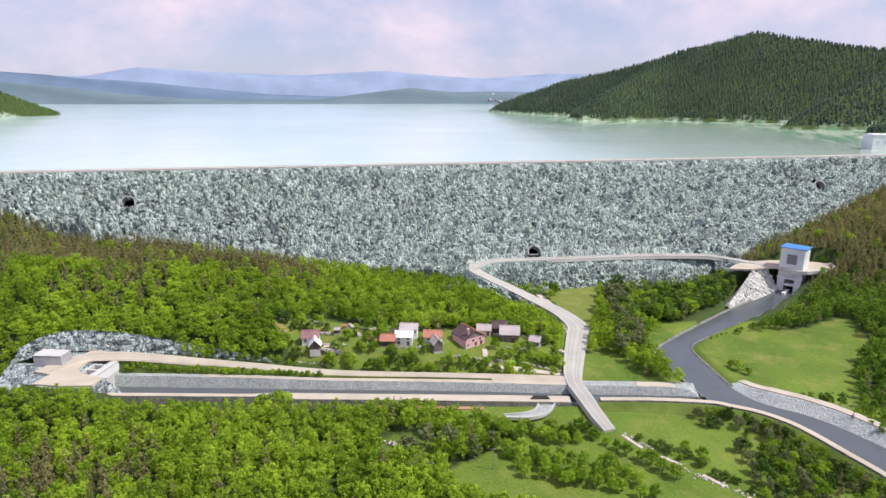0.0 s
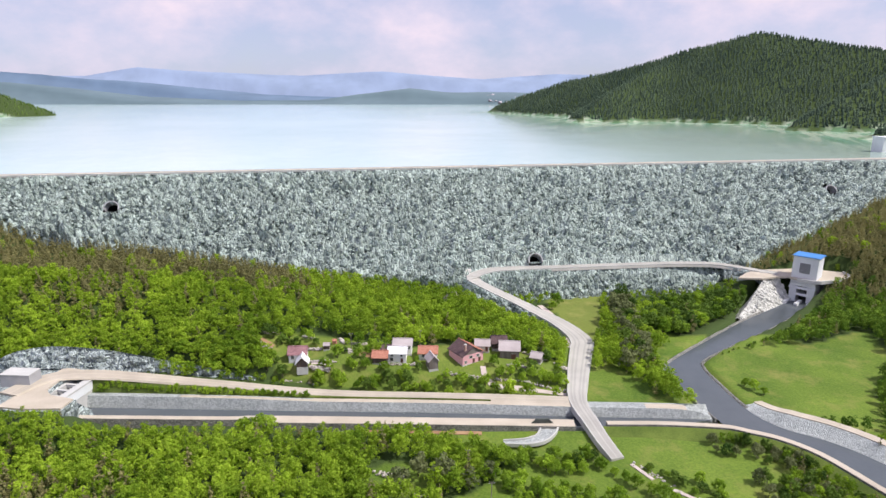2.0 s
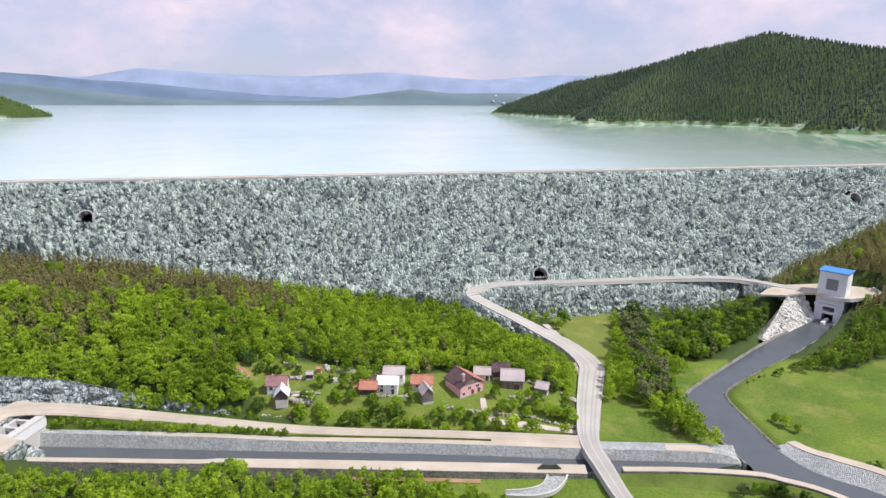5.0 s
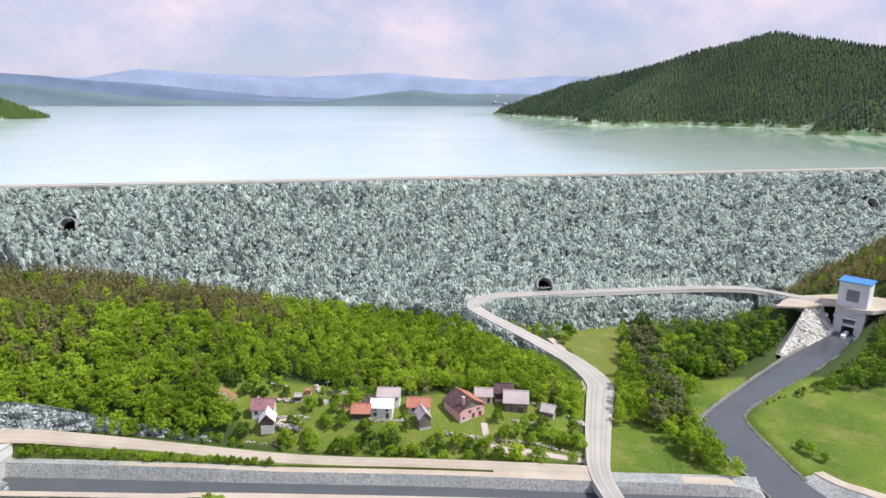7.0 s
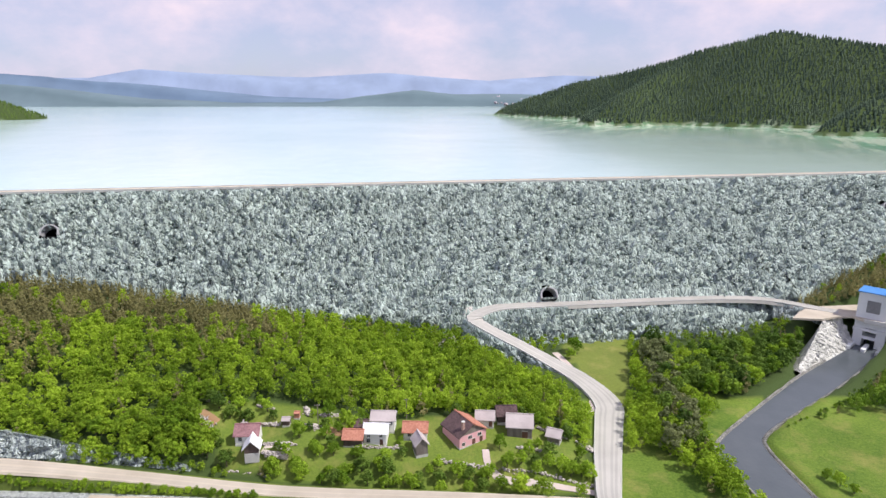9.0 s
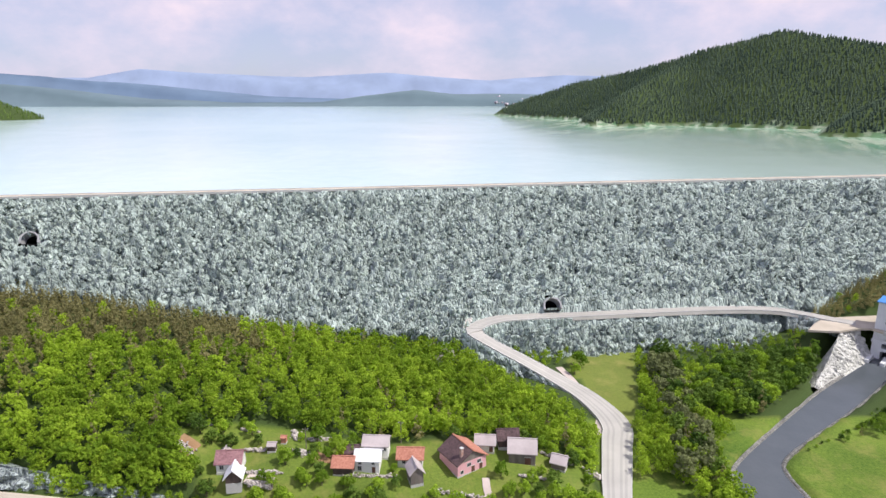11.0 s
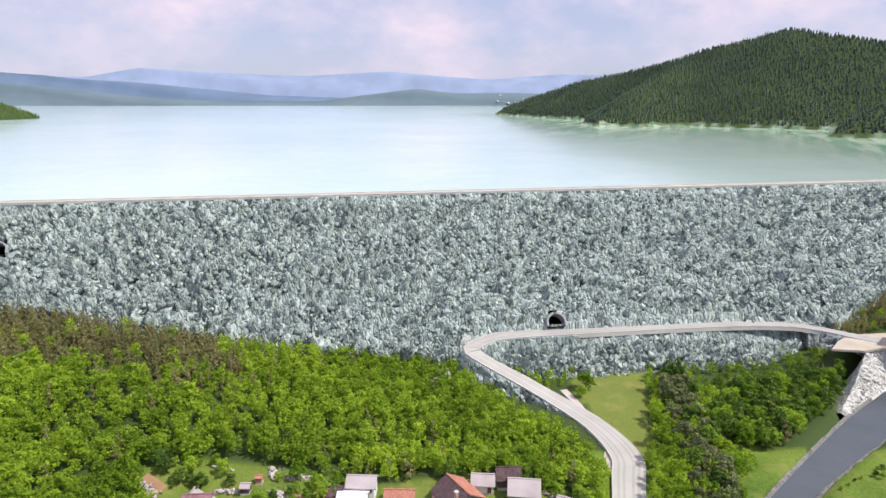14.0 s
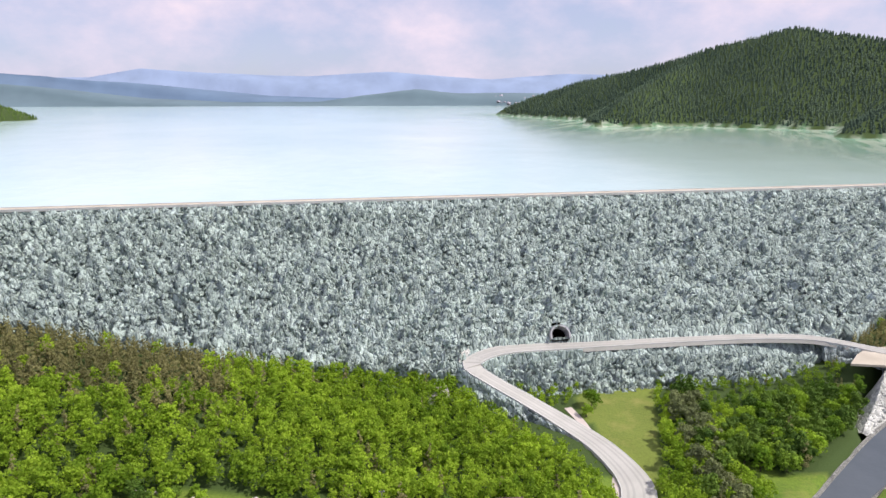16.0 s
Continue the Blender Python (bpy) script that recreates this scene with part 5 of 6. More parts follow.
for x_, y_, h_ in ((-55, 176.2, 6.0), (-51.5, 176.6, 6.6), (-48, 176.4, 6.2)):
    tree("broadleaf_tree", x_, y_, h_, "leaf", "bright green tree reaching over the canal wall", "trees in front of the canal")

# bushes between the canal's bank and the road
for i in range(84):
    k_ = int(2 + i * 0.55)
    f_ = tree_rng.uniform(0.3, 0.9)
    q_ = top_[k_] * (1 - f_) + toe_[k_] * f_
    if q_[0] < -40:
        z_ = q_[2] - 0.3
        h_ = tree_rng.uniform(1.7, 2.9) * (0.55 + 0.5 * f_)
        t_ = empty("bank_bush", pose(q_[0], q_[1], z_, 0, 0, tree_rng.uniform(0, 360)) @ Matrix.Diagonal((h_ * 1.2, h_ * 1.2, h_, 1)), "low green bush between canal bank and road", "bush", "bank bushes")
        part("trunk", TRUNKS[i % 4], t_)
        part("crown", CROWNS["leaf"][i % 6], t_)

# trees between the rock face, the road and the terrace house
for i in range(34):
    x_, y_ = -90 + (i % 17) * 2.1 + tree_rng.uniform(-0.8, 0.8), 208.4 + (i // 17) * 3.4 + tree_rng.uniform(-1.0, 1.0) - 0.05 * (i % 17)
    tree("broadleaf_tree", x_, y_, tree_rng.uniform(4.2, 6.4), "leaf", "bright green broadleaf tree above the canal road", "trees above the canal road")
# willows and bushes along the brook
for i in range(30):
    u_ = i / 29
    tree("willow_tree", 89 - 14 * u_ + 4.5 * math.sin(i * 2.1), 288 - 72 * u_ + tree_rng.uniform(-2, 2), tree_rng.uniform(6.5, 10), "willow" if i % 4 else "dark", "grey-green willow with a loose crown", "willows")
# the round clump between brook and channel
for i in range(64):
    a_, r_ = i * 2.39996, math.sqrt((i + 0.5) / 64)
    x_, y_ = 115 + 28 * r_ * math.cos(a_), 269 + 14 * r_ * math.sin(a_) + 0.42 * 28 * r_ * math.cos(a_)
    if float(near_line(np.array(x_), np.array(y_), chan_left)) > 6:
        tree("broadleaf_tree", x_, y_, tree_rng.uniform(6.5, 9), "dark" if i % 3 else "leaf", "full green broadleaf tree in a dense clump", "clump by the channel")
# dark scrub below the river's bank
for i in range(34):
    x_, y_ = 84 + (i % 6) * 3.2 + tree_rng.uniform(-1.4, 1.4), 151 - (i // 6) * 4.4 + tree_rng.uniform(-1.6, 1.6)
    tree("scrub_tree", x_, y_, tree_rng.uniform(3.6, 5.4), "dark" if i % 3 else "willow", "dark scrubby tree below the river bank", "river scrub", 0.9)
# dark wood along the outer side of the river wall
for i in range(46):
    k_ = 80 + (i * 13) % 27
    q_ = offset(canal_near, tree_rng.uniform(5.5, 14.0))[k_]
    tree("scrub_tree", q_[0], q_[1], tree_rng.uniform(2.8, 4.8), "dark" if i % 3 else "willow", "dark scrubby tree below the river bank", "river scrub", 0.95)
# edge of the right field
for i in range(20):
    tree("field_bush", 112 + i * 3.0 + tree_rng.uniform(-1, 1), 231.5 + i * 1.55 + tree_rng.uniform(-1, 1), tree_rng.uniform(3, 5.4), "leaf" if i % 2 else "dark", "leafy bush on the edge of the field", "field hedge")
for x_, y_, h_ in ((110, 203, 4.5), (108.5, 206, 3.6), (112, 200, 3.4), (58, 285, 7.5), (55, 279, 5), (92, 150, 4.6), (97, 146, 4.8), (101, 140, 5), (93, 141, 5), (88, 135, 5), (96, 133, 5.5), (70, 152, 4), (73, 148, 4.4)):
    tree("broadleaf_tree", x_, y_, h_, "leaf", "green broadleaf tree standing in the meadow", "meadow trees")


# ---------------------------------------------------------------- the village
PLASTER = surface("white_plaster", (0.70, 0.68, 0.66), (0.84, 0.83, 0.81), 2, 0.85, 0.15, 0.02, 0.2)
PINK = surface("pink_plaster", (0.66, 0.34, 0.38), (0.80, 0.46, 0.50), 2, 0.85, 0.15, 0.02, 0.2)
WOOD = surface("weathered_boards", (0.12, 0.10, 0.09), (0.30, 0.26, 0.24), 1, 0.9, 0.5, 0.03, 0.2, stretch=(4, 4, 0.4))
DARK_WOOD = surface("dark_boards", (0.06, 0.045, 0.04), (0.15, 0.11, 0.10), 1, 0.9, 0.5, 0.03, 0.2, stretch=(4, 4, 0.4))
RED_TILE = surface("red_tiles", (0.34, 0.13, 0.09), (0.52, 0.24, 0.17), 0.8, 0.85, 0.6, 0.05, 0.3, cells=0.35)
BROWN_TILE = surface("brown_tiles", (0.06, 0.04, 0.042), (0.135, 0.085, 0.088), 0.8, 0.8, 0.6, 0.05, 0.3, cells=0.35)
PURPLE_TILE = surface("purple_brown_tiles", (0.20, 0.10, 0.11), (0.33, 0.18, 0.19), 0.8, 0.8, 0.6, 0.05, 0.3, cells=0.35)
GREY_TILE = surface("grey_roofing", (0.36, 0.31, 0.31), (0.55, 0.49, 0.49), 1.0, 0.8, 0.4, 0.04, 0.3)
WHITE_METAL = surface("white_sheet", (0.72, 0.72, 0.75), (0.86, 0.86, 0.88), 1.5, 0.5, 0.1, 0.02, 0.3)
GLASS = surface("window_pane", (0.02, 0.025, 0.03), (0.05, 0.06, 0.07), 1, 0.12, 0)
FRAME = surface("window_frame", (0.55, 0.52, 0.50), (0.70, 0.68, 0.66), 1, 0.7, 0.1)
DOOR = surface("brown_door", (0.10, 0.05, 0.04), (0.20, 0.10, 0.08), 0.6, 0.8, 0.3, 0.02)
BRICK = surface("chimney_brick", (0.34, 0.16, 0.12), (0.55, 0.42, 0.38), 0.5, 0.9, 0.5, 0.03, cells=0.25)


def house(name, label, x, y, turn, w, d, h, rh, wall, roofs, ridge="x", front=(), gable=None, category="house", chimney=None, over=0.5, floor=None):
    """A gabled house; its front looks along -y of its own axes. front: openings (kind, across, up, width, height)."""
    z = float(ground(x, y)) if floor is None else floor
    t = empty(name, pose(x, y, z, 0, 0, turn), label, category, "village buildings")
    hw, hd = w / 2, d / 2
    part("wall", Build().box(-hw, hw, -hd, hd, -2.5, h).mesh("wall", wall), t)
    th = 0.22
    if ridge == "y":
        part("gable", Build().prism([(-hw, h), (hw, h), (0, h + rh)], -hd + 0.01, hd - 0.01).mesh("gable", gable or wall), t)
        for k, (sx_, rm) in enumerate(zip((-1, 1), roofs)):
            e = over * rh / hw
            outline = [(sx_ * (hw + over), h - e), (0, h + rh), (0, h + rh + th), (sx_ * (hw + over), h - e + th)]
            part("roof_slope", Build().prism(outline, -hd - over, hd + over).mesh("roof_slope", rm), t, "tiled roof slope")
        part("ridge", Build().box(-0.18, 0.18, -hd - over, hd + over, h + rh + 0.1, h + rh + 0.32).mesh("ridge", roofs[1]), t)
    else:
        m = Matrix.Rotation(math.pi / 2, 4, "Z")
        bg = Build().prism([(-hd, h), (hd, h), (0, h + rh)], -hw + 0.01, hw - 0.01)
        bg.v = [tuple(m @ Vector(v)) for v in bg.v]
        part("gable", bg.mesh("gable", gable or wall), t)
        for sx_, rm in zip((-1, 1), roofs):
            e = over * rh / hd
            b = Build().prism([(sx_ * (hd + over), h - e), (0, h + rh), (0, h + rh + th), (sx_ * (hd + over), h - e + th)], -hw - over, hw + over)
            b.v = [tuple(m @ Vector(v)) for v in b.v]
            part("roof_slope", b.mesh("roof_slope", rm), t, "tiled roof slope")
        part("ridge", Build().box(-hw - over, hw + over, -0.18, 0.18, h + rh + 0.1, h + rh + 0.32).mesh("ridge", roofs[0]), t)
    part("plinth", Build().box(-hw - 0.06, hw + 0.06, -hd - 0.06, hd + 0.06, -2.5, 0.25).mesh("plinth", CONCRETE), t)
    for kind, u, v, ow, oh in front:
        if kind == "window":
            wi = part("window", Build().box(u - ow / 2 - 0.12, u + ow / 2 + 0.12, -hd - 0.05, -hd + 0.02, v - 0.12, v).box(u - ow / 2 - 0.12, u + ow / 2 + 0.12, -hd - 0.05, -hd + 0.02, v + oh, v + oh + 0.12)
                      .box(u - ow / 2 - 0.12, u - ow / 2, -hd - 0.05, -hd + 0.02, v, v + oh).box(u + ow / 2, u + ow / 2 + 0.12, -hd - 0.05, -hd + 0.02, v, v + oh).mesh("window", FRAME), t)
            part("pane", Build().box(u - ow / 2, u - 0.03, -hd - 0.02, -hd + 0.02, v, v + oh).box(u + 0.03, u + ow / 2, -hd - 0.02, -hd + 0.02, v, v + oh).mesh("pane", GLASS), wi)
            part("mullion", Build().box(u - 0.03, u + 0.03, -hd - 0.04, -hd + 0.02, v, v + oh).mesh("mullion", FRAME), wi)
        else:
            do = part("door", Build().box(u - ow / 2, u + ow / 2, -hd - 0.06, -hd + 0.02, v, v + oh).mesh("door", DOOR), t, "dark brown door")
            part("lintel", Build().box(u - ow / 2 - 0.1, u + ow / 2 + 0.1, -hd - 0.09, -hd + 0.02, v + oh, v + oh + 0.16).mesh("lintel", FRAME), do)
    if chimney:
        cx_, cy_ = chimney
        ch = part("chimney", Build().box(cx_ - 0.35, cx_ + 0.35, cy_ - 0.35, cy_ + 0.35, h + 0.3, h + rh + 0.9).mesh("chimney", BRICK), t, "small brick chimney")
        part("cap", Build().box(cx_ - 0.45, cx_ + 0.45, cy_ - 0.45, cy_ + 0.45, h + rh + 0.9, h + rh + 1.05).mesh("cap", CONCRETE), ch)
    return t


def boards(t, w, d, h, n, material):
    """Upright boards on the front of a shed."""
    for i in range(n):
        part("board", Build().box(-w / 2 + i * w / n + 0.03, -w / 2 + (i + 1) * w / n - 0.03, -d / 2 - 0.05, -d / 2, 0.2, h).mesh("board", material), t)


house("pink_house", "pink plastered house with a boarded gable and brown roof", 12.3, 218.8, 33, 9.0, 8.6, 3.7, 2.7, PINK, (BROWN_TILE, RED_TILE), "y",
      [("window", -1.0, 2.2, 1.2, 0.9), ("window", 2.2, 2.2, 1.2, 0.9), ("door", 0.3, 0.1, 1.0, 1.8), ("door", 2.8, 0.1, 1.0, 1.8), ("window", -3.2, 0.7, 0.9, 0.9)], WOOD, chimney=(-2.6, -3.2), floor=-3.0)
t_ = house("timber_barn", "weathered timber barn with a pale grey roof", 28.4, 222.0, -6, 7.0, 6.2, 3.7, 2.2, WOOD, (GREY_TILE, GREY_TILE), "x", [("door", 1.5, 0.1, 1.6, 2.2)], category="barn", floor=-3.4)
boards(t_, 7.0, 6.2, 3.6, 14, WOOD)
house("white_house", "white plastered house with a bright sheet-metal roof", -12.2, 215.8, -3, 6.2, 5.2, 3.8, 1.3, PLASTER, (WHITE_METAL, WHITE_METAL), "x",
      [("window", -1.8, 2.6, 0.7, 0.7), ("window", 1.6, 2.6, 0.7, 0.7), ("window", -1.9, 0.9, 0.9, 1.2), ("door", 1.7, 0.3, 0.9, 1.7)], floor=-2.0)
house("grey_roofed_house", "plastered house with a weathered grey roof", -10.6, 221.0, -3, 6.4, 4.6, 3.9, 1.4, PLASTER, (GREY_TILE, GREY_TILE), "x", [("window", 2.3, 2.4, 0.8, 0.9)])
t_ = house("red_roofed_shed", "dark timber shed with a red tiled roof", -18.2, 213.8, -3, 5.0, 4.4, 2.5, 1.5, DARK_WOOD, (RED_TILE, RED_TILE), "x", category="shed")
boards(t_, 5.0, 4.4, 2.4, 10, DARK_WOOD)
house("lean_to", "low dark lean-to beside the white house", -16.6, 218.6, -3, 3.0, 3.8, 2.9, 1.0, PLASTER, (BROWN_TILE, BROWN_TILE), "x", category="shed")
house("red_roofed_house", "low plastered house with an orange-red tiled roof", -1.4, 218.0, -2, 6.4, 4.8, 2.7, 1.6, PLASTER, (RED_TILE, RED_TILE), "x", [("window", -1.6, 1.2, 0.8, 0.9), ("window", 1.6, 1.2, 0.8, 0.9)], floor=-1.9)
t_ = house("timber_shed", "tall grey timber shed with a pale roof", 0.0, 211.6, 18, 3.2, 4.2, 3.4, 1.7, WOOD, (GREY_TILE, GREY_TILE), "y", gable=WOOD, category="shed")
boards(t_, 3.2, 4.2, 3.3, 8, WOOD)
house("dark_roofed_shed", "low shed with a dark maroon roof", 24.9, 226.4, 3, 5.4, 4.4, 2.6, 1.8, DARK_WOOD, (BROWN_TILE, BROWN_TILE), "x", [("door", 0.8, 0.2, 1.0, 1.8)], category="shed", floor=-1.6)
house("grey_roofed_shed", "stone shed with a pale grey roof", 18.6, 224.4, -4, 5.0, 3.8, 2.6, 1.5, PLASTER, (GREY_TILE, GREY_TILE), "x", [("door", 1.6, 0.2, 1.0, 1.9)], category="shed")
house("small_shed", "little timber shed with a pale roof", 38.2, 219.4, -24, 3.6, 3.6, 2.2, 1.3, WOOD, (GREY_TILE, GREY_TILE), "x", category="shed")
house("hillside_house", "white house with a purple-brown roof on the terrace", -47.0, 213.4, 4, 6.0, 5.0, 3.0, 1.8, PLASTER, (PURPLE_TILE, PURPLE_TILE), "x",
      [("window", -1.7, 1.2, 0.9, 1.1), ("window", 1.8, 1.2, 0.9, 1.1), ("window", 1.6, 2.4, 0.8, 0.6)], floor=-0.3)
house("gabled_annex", "small annex with a pale metal gable roof", -44.6, 208.6, 8, 3.6, 3.6, 2.0, 1.9, DARK_WOOD, (WHITE_METAL, WHITE_METAL), "y", gable=DARK_WOOD, category="shed", over=0.6)
house("pointed_outhouse", "low outhouse with a grey roof", -50.0, 217.6, 4, 2.6, 2.6, 1.6, 1.1, PLASTER, (GREY_TILE, GREY_TILE), "y", category="shed")
house("dark_hut", "small dark hut with a grey roof in the grass", -38.0, 219.2, 0, 2.0, 2.0, 1.7, 0.5, DARK_WOOD, (GREY_TILE, GREY_TILE), "x", category="hut", over=0.25)
house("red_hut", "tiny red hut beside the trees", -35.6, 222.0, 0, 1.4, 1.4, 1.6, 0.3, RED_TILE, (RED_TILE, RED_TILE), "x", category="hut", over=0.15)
house("roof_below_dam", "pinkish roof of a house among trees below the dam", 7.2, 284.5, 20, 6.5, 5.0, 3.0, 2.0, PLASTER, (GREY_TILE, GREY_TILE), "x", category="house")
house("white_hut", "small white flat-roofed hut in the trees", 37.5, 283.5, 6, 5.0, 3.0, 2.4, 0.4, PLASTER, (WHITE_METAL, WHITE_METAL), "x", category="hut", over=0.2)

STONE = surface("field_stone", (0.34, 0.30, 0.285), (0.60, 0.545, 0.52), 0.8, 0.9, 0.6, 0.06, 0.3, island=0.4)


def stones(name, label, line, n, size, spread, pile=0.5, category="stone wall"):
    """A tumbled dry-stone wall along a line, one mesh of loose stones."""
    r2 = np.random.default_rng(int(abs(line[0][0]) * 10 + n))
    p = spline([(*q, 0) for q in line], n)
    vs, fs, off = [], [], 0
    for x, y, _ in p:
        for k in range(3):
            v, f = SHAPES[r2.integers(10)]
            s = size * r2.uniform(0.5, 1.2)
            x1, y1 = x + r2.normal(0, spread), y + r2.normal(0, spread * 0.7)
            q = (v @ rotation(*r2.uniform(-3, 3, 3)).T) * (s, s * 0.8, s * 0.7) + (x1, y1, float(ground(x1, y1)) + r2.uniform(0, pile))
            vs.append(q)
            fs.append(f + off)
            off += len(q)
    return tagged(new(name, big_mesh(name, np.vstack(vs), np.vstack(fs), STONE)), label, category, "stone walls", "stuff")


for ln_ in ([(-46, 220), (-40.5, 219.6)], [(-42.5, 211), (-33.8, 211.3)], [(-48.4, 226.6), (-43.9, 226.1)], [(-41.5, 207.5), (-36, 207.2)], [(-63, 227), (-57, 227.3)],
            [(5, 208.6), (19, 207)], [(22, 206.6), (33, 205.6), (45, 202.5)], [(34, 224), (42, 221)], [(27, 214), (33, 213)], [(-18, 211.4), (-5, 212)], [(-50, 205.4), (-40, 204.6)]):
    stones("stone_wall", "tumbled pale dry-stone wall in the grass", ln_, 24, 0.42, 0.28, 0.7)
for ln_ in ([(-29, 225.6), (-25, 226.6)], [(-34.4, 229), (-32.8, 224)], [(-31, 219), (-29, 218.6)], [(-62, 218.5), (-58, 216)], [(-14, 158), (-8, 156.5)], [(-4, 147), (1, 146)], [(46, 210), (48, 204)], [(46, 222), (50, 218)], [(22, 268), (26, 262)]):
    stones("rock_pile", "heap of pale field stones", ln_, 14, 0.55, 0.7, 0.5, "rock pile")


def draped(name, line, width, material, label, lift=0.12, category="path"):
    """A path that follows the land."""
    a, b = offset(line, -width / 2), offset(line, width / 2)
    for r in (a, b):
        r[:, 2] = ground(r[:, 0], r[:, 1]) + lift
    vs, fs = loft([a, b, raised(b, -0.5), raised(a, -0.5)])
    return tagged(new(name, mesh_of(name, vs, fs, material)), label, category, kind="structure")


PINK_GRAVEL = surface("pinkish_gravel", (0.44, 0.36, 0.33), (0.66, 0.58, 0.54), 1.2, 0.95, 0.3, 0.05, 0.15)
SOIL = surface("bare_soil", (0.26, 0.15, 0.08), (0.40, 0.26, 0.15), 1.5, 0.95, 0.4, 0.05, 0.2)
draped("village_lane", lane, 1.9, PINK_GRAVEL, "narrow pinkish gravel lane to the houses", 0.2)
draped("back_lane", back_lane, 2.6, PINK_GRAVEL, "stony track beside the wood", 0.25)
for lo_, hi_ in ((0, 5), (7, 11), (13, 17), (19, 24)):
    draped("orchard_path", orchard_path[lo_:hi_], 1.1, PINK_GRAVEL, "stretch of stony pinkish path beside the orchard", 0.2)
draped("soil_patch", spline([(-63, 219.5, 0), (-60, 218, 0), (-57.5, 217, 0)], 12), 4.6, SOIL, "bare brown soil on the terrace", 0.1)
draped("soil_patch", spline([(-42, 209.4, 0), (-39, 208.8, 0), (-35, 208.6, 0)], 12), 3.0, PINK_GRAVEL, "stony pinkish yard below the terrace house", 0.1)
draped("soil_patch", spline([(-27, 219, 0), (-24, 218, 0), (-21.5, 217.6, 0)], 12), 3.0, SOIL, "bare brown garden soil", 0.1)
draped("soil_strip", spline([(-20, 176.9, 0), (-8, 176.5, 0), (4, 176.1, 0), (15, 175.8, 0)], 30), 1.3, SOIL, "strip of bare reddish soil along the canal wall", 0.12)
stones("path_edge", "pale stones along the orchard path", [(56.5, 161), (61.6, 151.6), (66.5, 144), (73, 138), (79, 132.6)], 30, 0.42, 0.8, 0.15, "stones")


draped("bare_patch", spline([(57.6, 252, 0), (55.6, 246.5, 0), (54.2, 241, 0)], 12), 2.2, PINK_GRAVEL, "bare pinkish ground at the foot of the road's wall", 0.15)


def outcrops():
    """Pale crags on the low hill across the lake."""
    r2 = np.random.default_rng(21)
    vs, fs, off = [], [], 0
    for i in range(34):
        across, t = r2.uniform(0.083, 0.15), r2.uniform(0.18, 0.62)
        place = np.array([across * 2850, 2738 + 260 * t, 20 + 81 * math.sin(t * math.pi / 2)])
        v, f = SHAPES[r2.integers(10)]
        q = (v @ rotation(*r2.uniform(-3, 3, 3)).T) * r2.uniform(3, 8) * (1.3, 1, 1.0) + place
        vs.append(q)
        fs.append(f + off)
        off += len(q)
    # distance haze is mixed into the crags' pale colour
    crag_rock = surface("hazy_crag", (0.36, 0.33, 0.40), (0.62, 0.56, 0.62), 12, 0.9, 0.4, 1.0, 0.4)
    return tagged(new("rock_outcrop", big_mesh("rock_outcrop", np.vstack(vs), np.vstack(fs), crag_rock)), "pale pinkish crags on the hill across the lake", "rocks", kind="stuff")


outcrops()


def pole(x, y, h):
    p = empty("utility_pole", pose(x, y, float(ground(x, y)) - 0.4), "thin grey wooden utility pole standing in the meadow", "pole", "utility poles")
    part("post", Build().tube((0, 0, 0), (0.05, 0, h), 0.13, 0.09).mesh("post", WOOD), p)
    part("crossarm", Build().box(-0.7, 0.7, -0.06, 0.06, h - 0.5, h - 0.36).mesh("crossarm", WOOD), p)
    for x_ in (-0.6, 0.6):
        part("insulator", Build().tube((x_, 0, h - 0.36), (x_, 0, h - 0.16), 0.06, 0.04, 6).mesh("insulator", PALE_CONCRETE), p)


for x_, y_, h_ in ((10, 159, 6.5), (15, 144, 7), (-29.5, 221, 6.5), (-4.5, 226, 7)):
    pole(x_, y_, h_)


# ---------------------------------------------------------------- works at the head of the canal
head = tagged(new("canal_platform"), "pale gravel platform at the head of the canal", "platform", kind="structure")
part("deck", Build().slab([(-128.5, 178.6), (-120, 177.2), (-109, 177.4), (-108.6, 183.2), (-117, 185.8), (-120.4, 189.5), (-120.2, 197.5), (-118, 204), (-124, 205), (-126, 196)], 0.2, 0.72).mesh("deck", GRAVEL), head)
part("apron", Build().slab([(-133, 180), (-122, 176.6), (-108.4, 176.6), (-108, 183.6), (-114, 184.6), (-119.6, 188), (-119.4, 200), (-112, 202), (-112, 204), (-130, 208), (-136, 196)], -12, 0.2).mesh("apron", CLIFF), head, "rough stone under the platform")


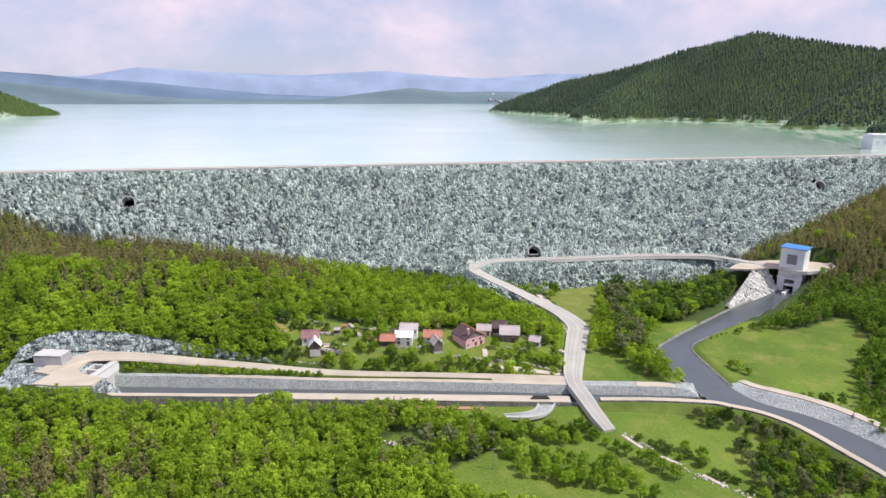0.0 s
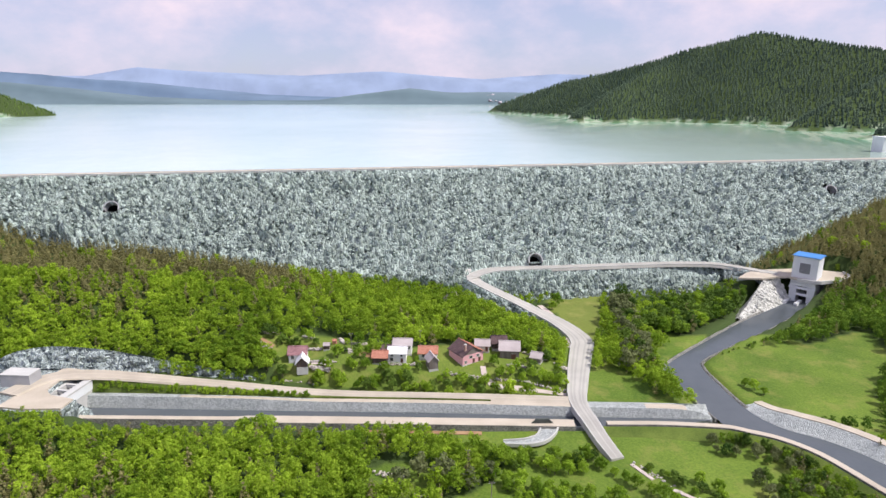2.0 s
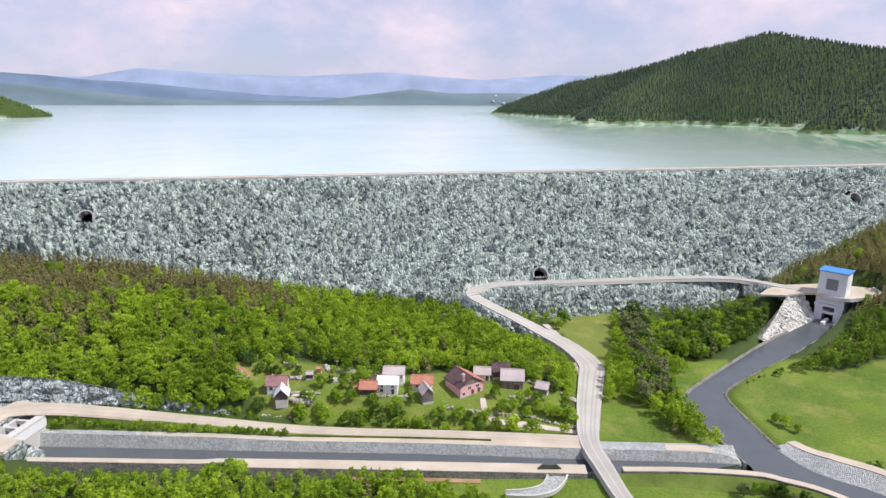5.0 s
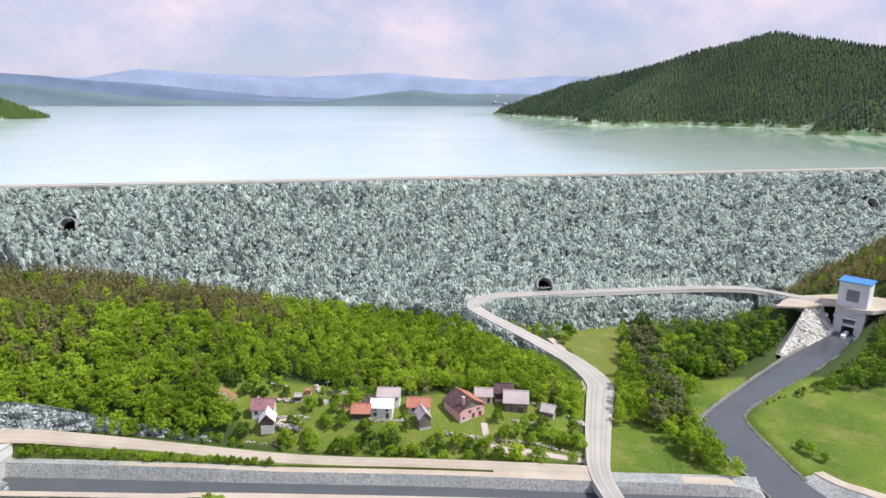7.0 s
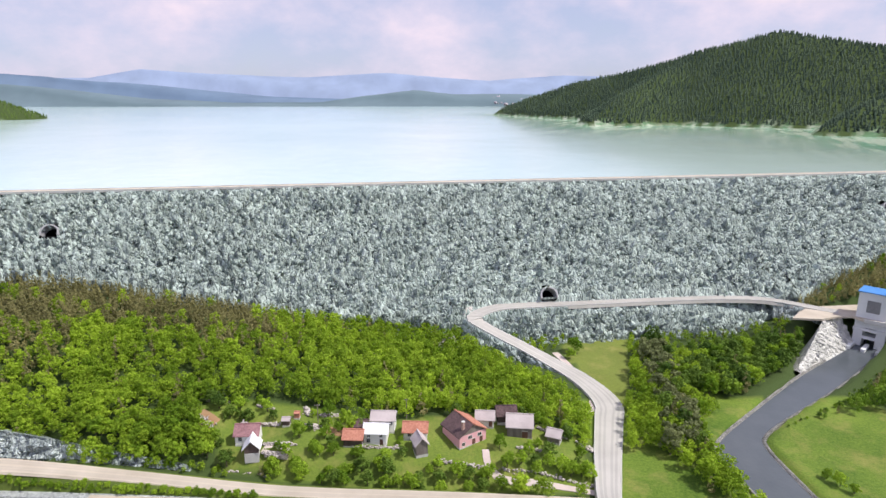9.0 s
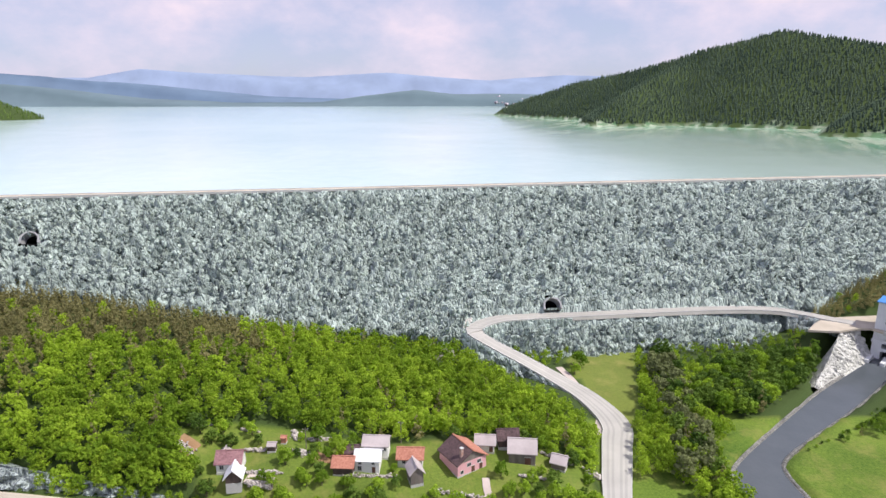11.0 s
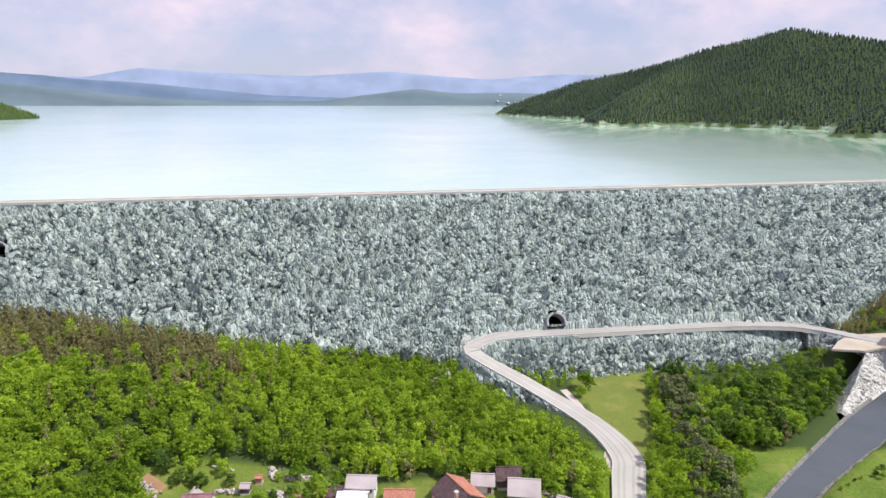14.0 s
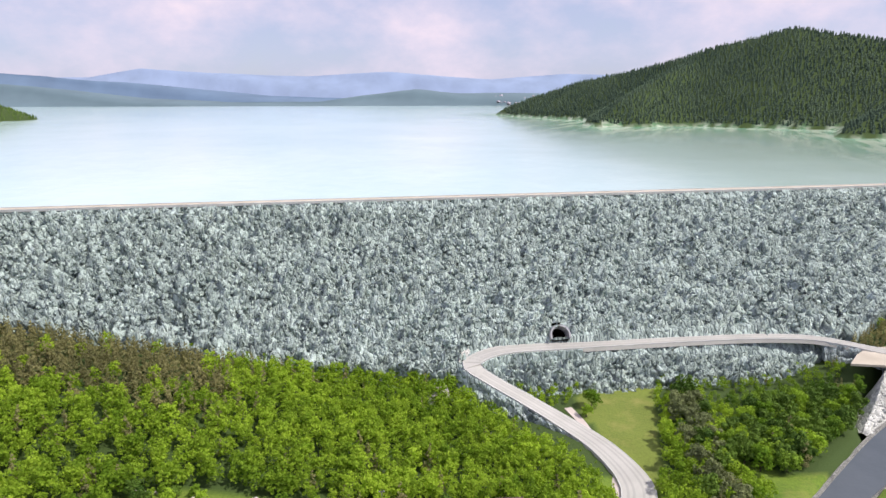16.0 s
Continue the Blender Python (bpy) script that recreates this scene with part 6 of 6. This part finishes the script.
def intake():
    t = empty("intake_bridge", pose(-113.9, 191.6, WATER - 0.9, 0, 0, -8), "concrete intake with a white side wall over the canal's head", "intake")
    part("side_wall", Build().box(0.4, 1.5, -8, 8.5, -2, 5.8).mesh("side_wall", CONCRETE), t)
    part("parapet", Build().box(0.3, 1.7, -9, 8.6, 5.8, 8.6).mesh("parapet", PALE_CONCRETE), t, "white concrete parapet")
    part("coping", Build().box(-0.6, 1.8, -9.1, 8.7, 8.6, 9.1).mesh("coping", CONCRETE), t, "beige coping")
    part("back_wall", Build().box(-6.2, -5.0, -6, 8.5, -2, 8.6).mesh("back_wall", CONCRETE), t)
    # the chamber's shade is put into the floor's dark colour
    part("floor", Build().box(-5.0, 0.4, -6, 8.5, -2, 4.6).mesh("floor", surface("shaded_concrete", (0.10, 0.11, 0.12), (0.2, 0.21, 0.22), 1.5, 0.5, 0.2)), t, "shaded concrete floor")
    for y in (-4.5, -0.5, 3.5):
        part("cross_beam", Build().box(-5.0, 0.4, y, y + 0.9, 7.6, 8.6).mesh("cross_beam", CONCRETE), t)


intake()
b_ = empty("block_house", pose(-131.4, 194.4, 0.4, 0, 0, -4), "low grey concrete block house beside the platform", "building")
part("wall", Build().box(-4.9, 4.9, -2.6, 2.6, -1.5, 3.9).mesh("wall", GREY_STONE), b_)
part("roof", Build().box(-5.0, 5.0, -2.7, 2.7, 3.9, 4.1).mesh("roof", CONCRETE), b_, "flat grey roof")
rock_slope("rock_face_3", [(-149, 188.5, -5), (-139, 182.5, -6), (-128.6, 177.8, -7)], [(-147, 196, 0.2), (-137, 192.0, 0.4), (-126.2, 184.5, 0.6)], [(-143, 202, -3), (-132, 198, -3), (-124, 190, -3)], CLIFF, "tumbled grey rock below the block house", 1.8, 9, 10, 30)
rock_slope("rock_face_4", [(-113.5, 180, -9), (-108.5, 183.2, -9), (-105.5, 188, -9.2)], [(-113.5, 182.5, 0.2), (-110, 185.5, -1.5), (-107.5, 189.5, -6.5)], [(-115, 186, -3), (-113, 188.5, -4), (-111, 191, -8)], CLIFF, "grey rock wedge at the canal's head", 1.4, 12, 10, 24)


# pale rubble beside the hairpin
rock_slope("rock_face_5", [(13.6, 294.2, 2.6), (14.6, 297.2, 4.2), (17.0, 300.8, 5.8)], [(14.8, 295.6, 5.4), (15.6, 298.2, 7.4), (18.4, 301.2, 7.6)], [(16.2, 295.8, 3.0), (17.2, 297.8, 4.0), (19.4, 300.2, 5.0)],
           surface("pale_rubble", (0.48, 0.46, 0.43), (0.76, 0.74, 0.71), 1.0, 0.85, 0.9, 0.3, 0.3, cells=0.8), "pale broken stone on the outside of the hairpin", 0.9, 15, 8, 20)


def culvert():
    t = empty("culvert_outlet", pose(33.4, 175.8, -7.15, 0, 0, 0), "pale stone culvert outlet with a curved spillway in the meadow", "culvert")
    line = spline([(2.4, 3.0, 0.5), (1.2, 0.0, 0.3), (-1.4, -3.6, 0.2), (-6.0, -5.4, 0.15), (-12.5, -5.6, 0.1)], 30)
    w = np.linspace(2.4, 0.7, 30)
    vs, fs = loft([offset(line, -w), offset(line, w), raised(offset(line, w), -0.7), raised(offset(line, -w), -0.7)])
    part("chute", mesh_of("chute", vs, fs, RIPRAP), t, "pale stone chute")
    for sd in (-1, 1):
        vs, fs = loft([raised(offset(line, sd * w), 0.55), raised(offset(line, sd * (w + 0.4)), 0.5), raised(offset(line, sd * (w + 0.4)), -0.6), raised(offset(line, sd * w), -0.6)])
        part("side_wall", mesh_of("side_wall", vs, fs, CONCRETE), t)
    part("headwall", Build().prism([(-3.2, -1), (3.4, -1), (3.4, 1.2), (2.0, 2.6), (-1.8, 2.6), (-3.2, 1.2)], 3.0, 3.6).mesh("headwall", surface("dark_stone", (0.03, 0.035, 0.03), (0.10, 0.11, 0.10), 1, 0.9, 0.5)), t, "dark stone headwall")


culvert()

g_ = empty("gate_house", pose(354, 489, LAKE - 4, 0, 0, 2), "white concrete gate house standing in the lake", "building")
part("wall", Build().box(-10, 10, -6, 6, -40, 15.0).mesh("wall", PALE_CONCRETE), g_)
part("roof", Build().box(-10.5, 10.5, -6.5, 6.5, 15.0, 15.7).mesh("roof", PALE_CONCRETE), g_)
for u_ in (-6, 0, 6):
    w_ = part("window", Build().box(u_ - 1.2, u_ + 1.2, -6.08, -5.9, 8, 11).mesh("window", GREYBLUE), g_)
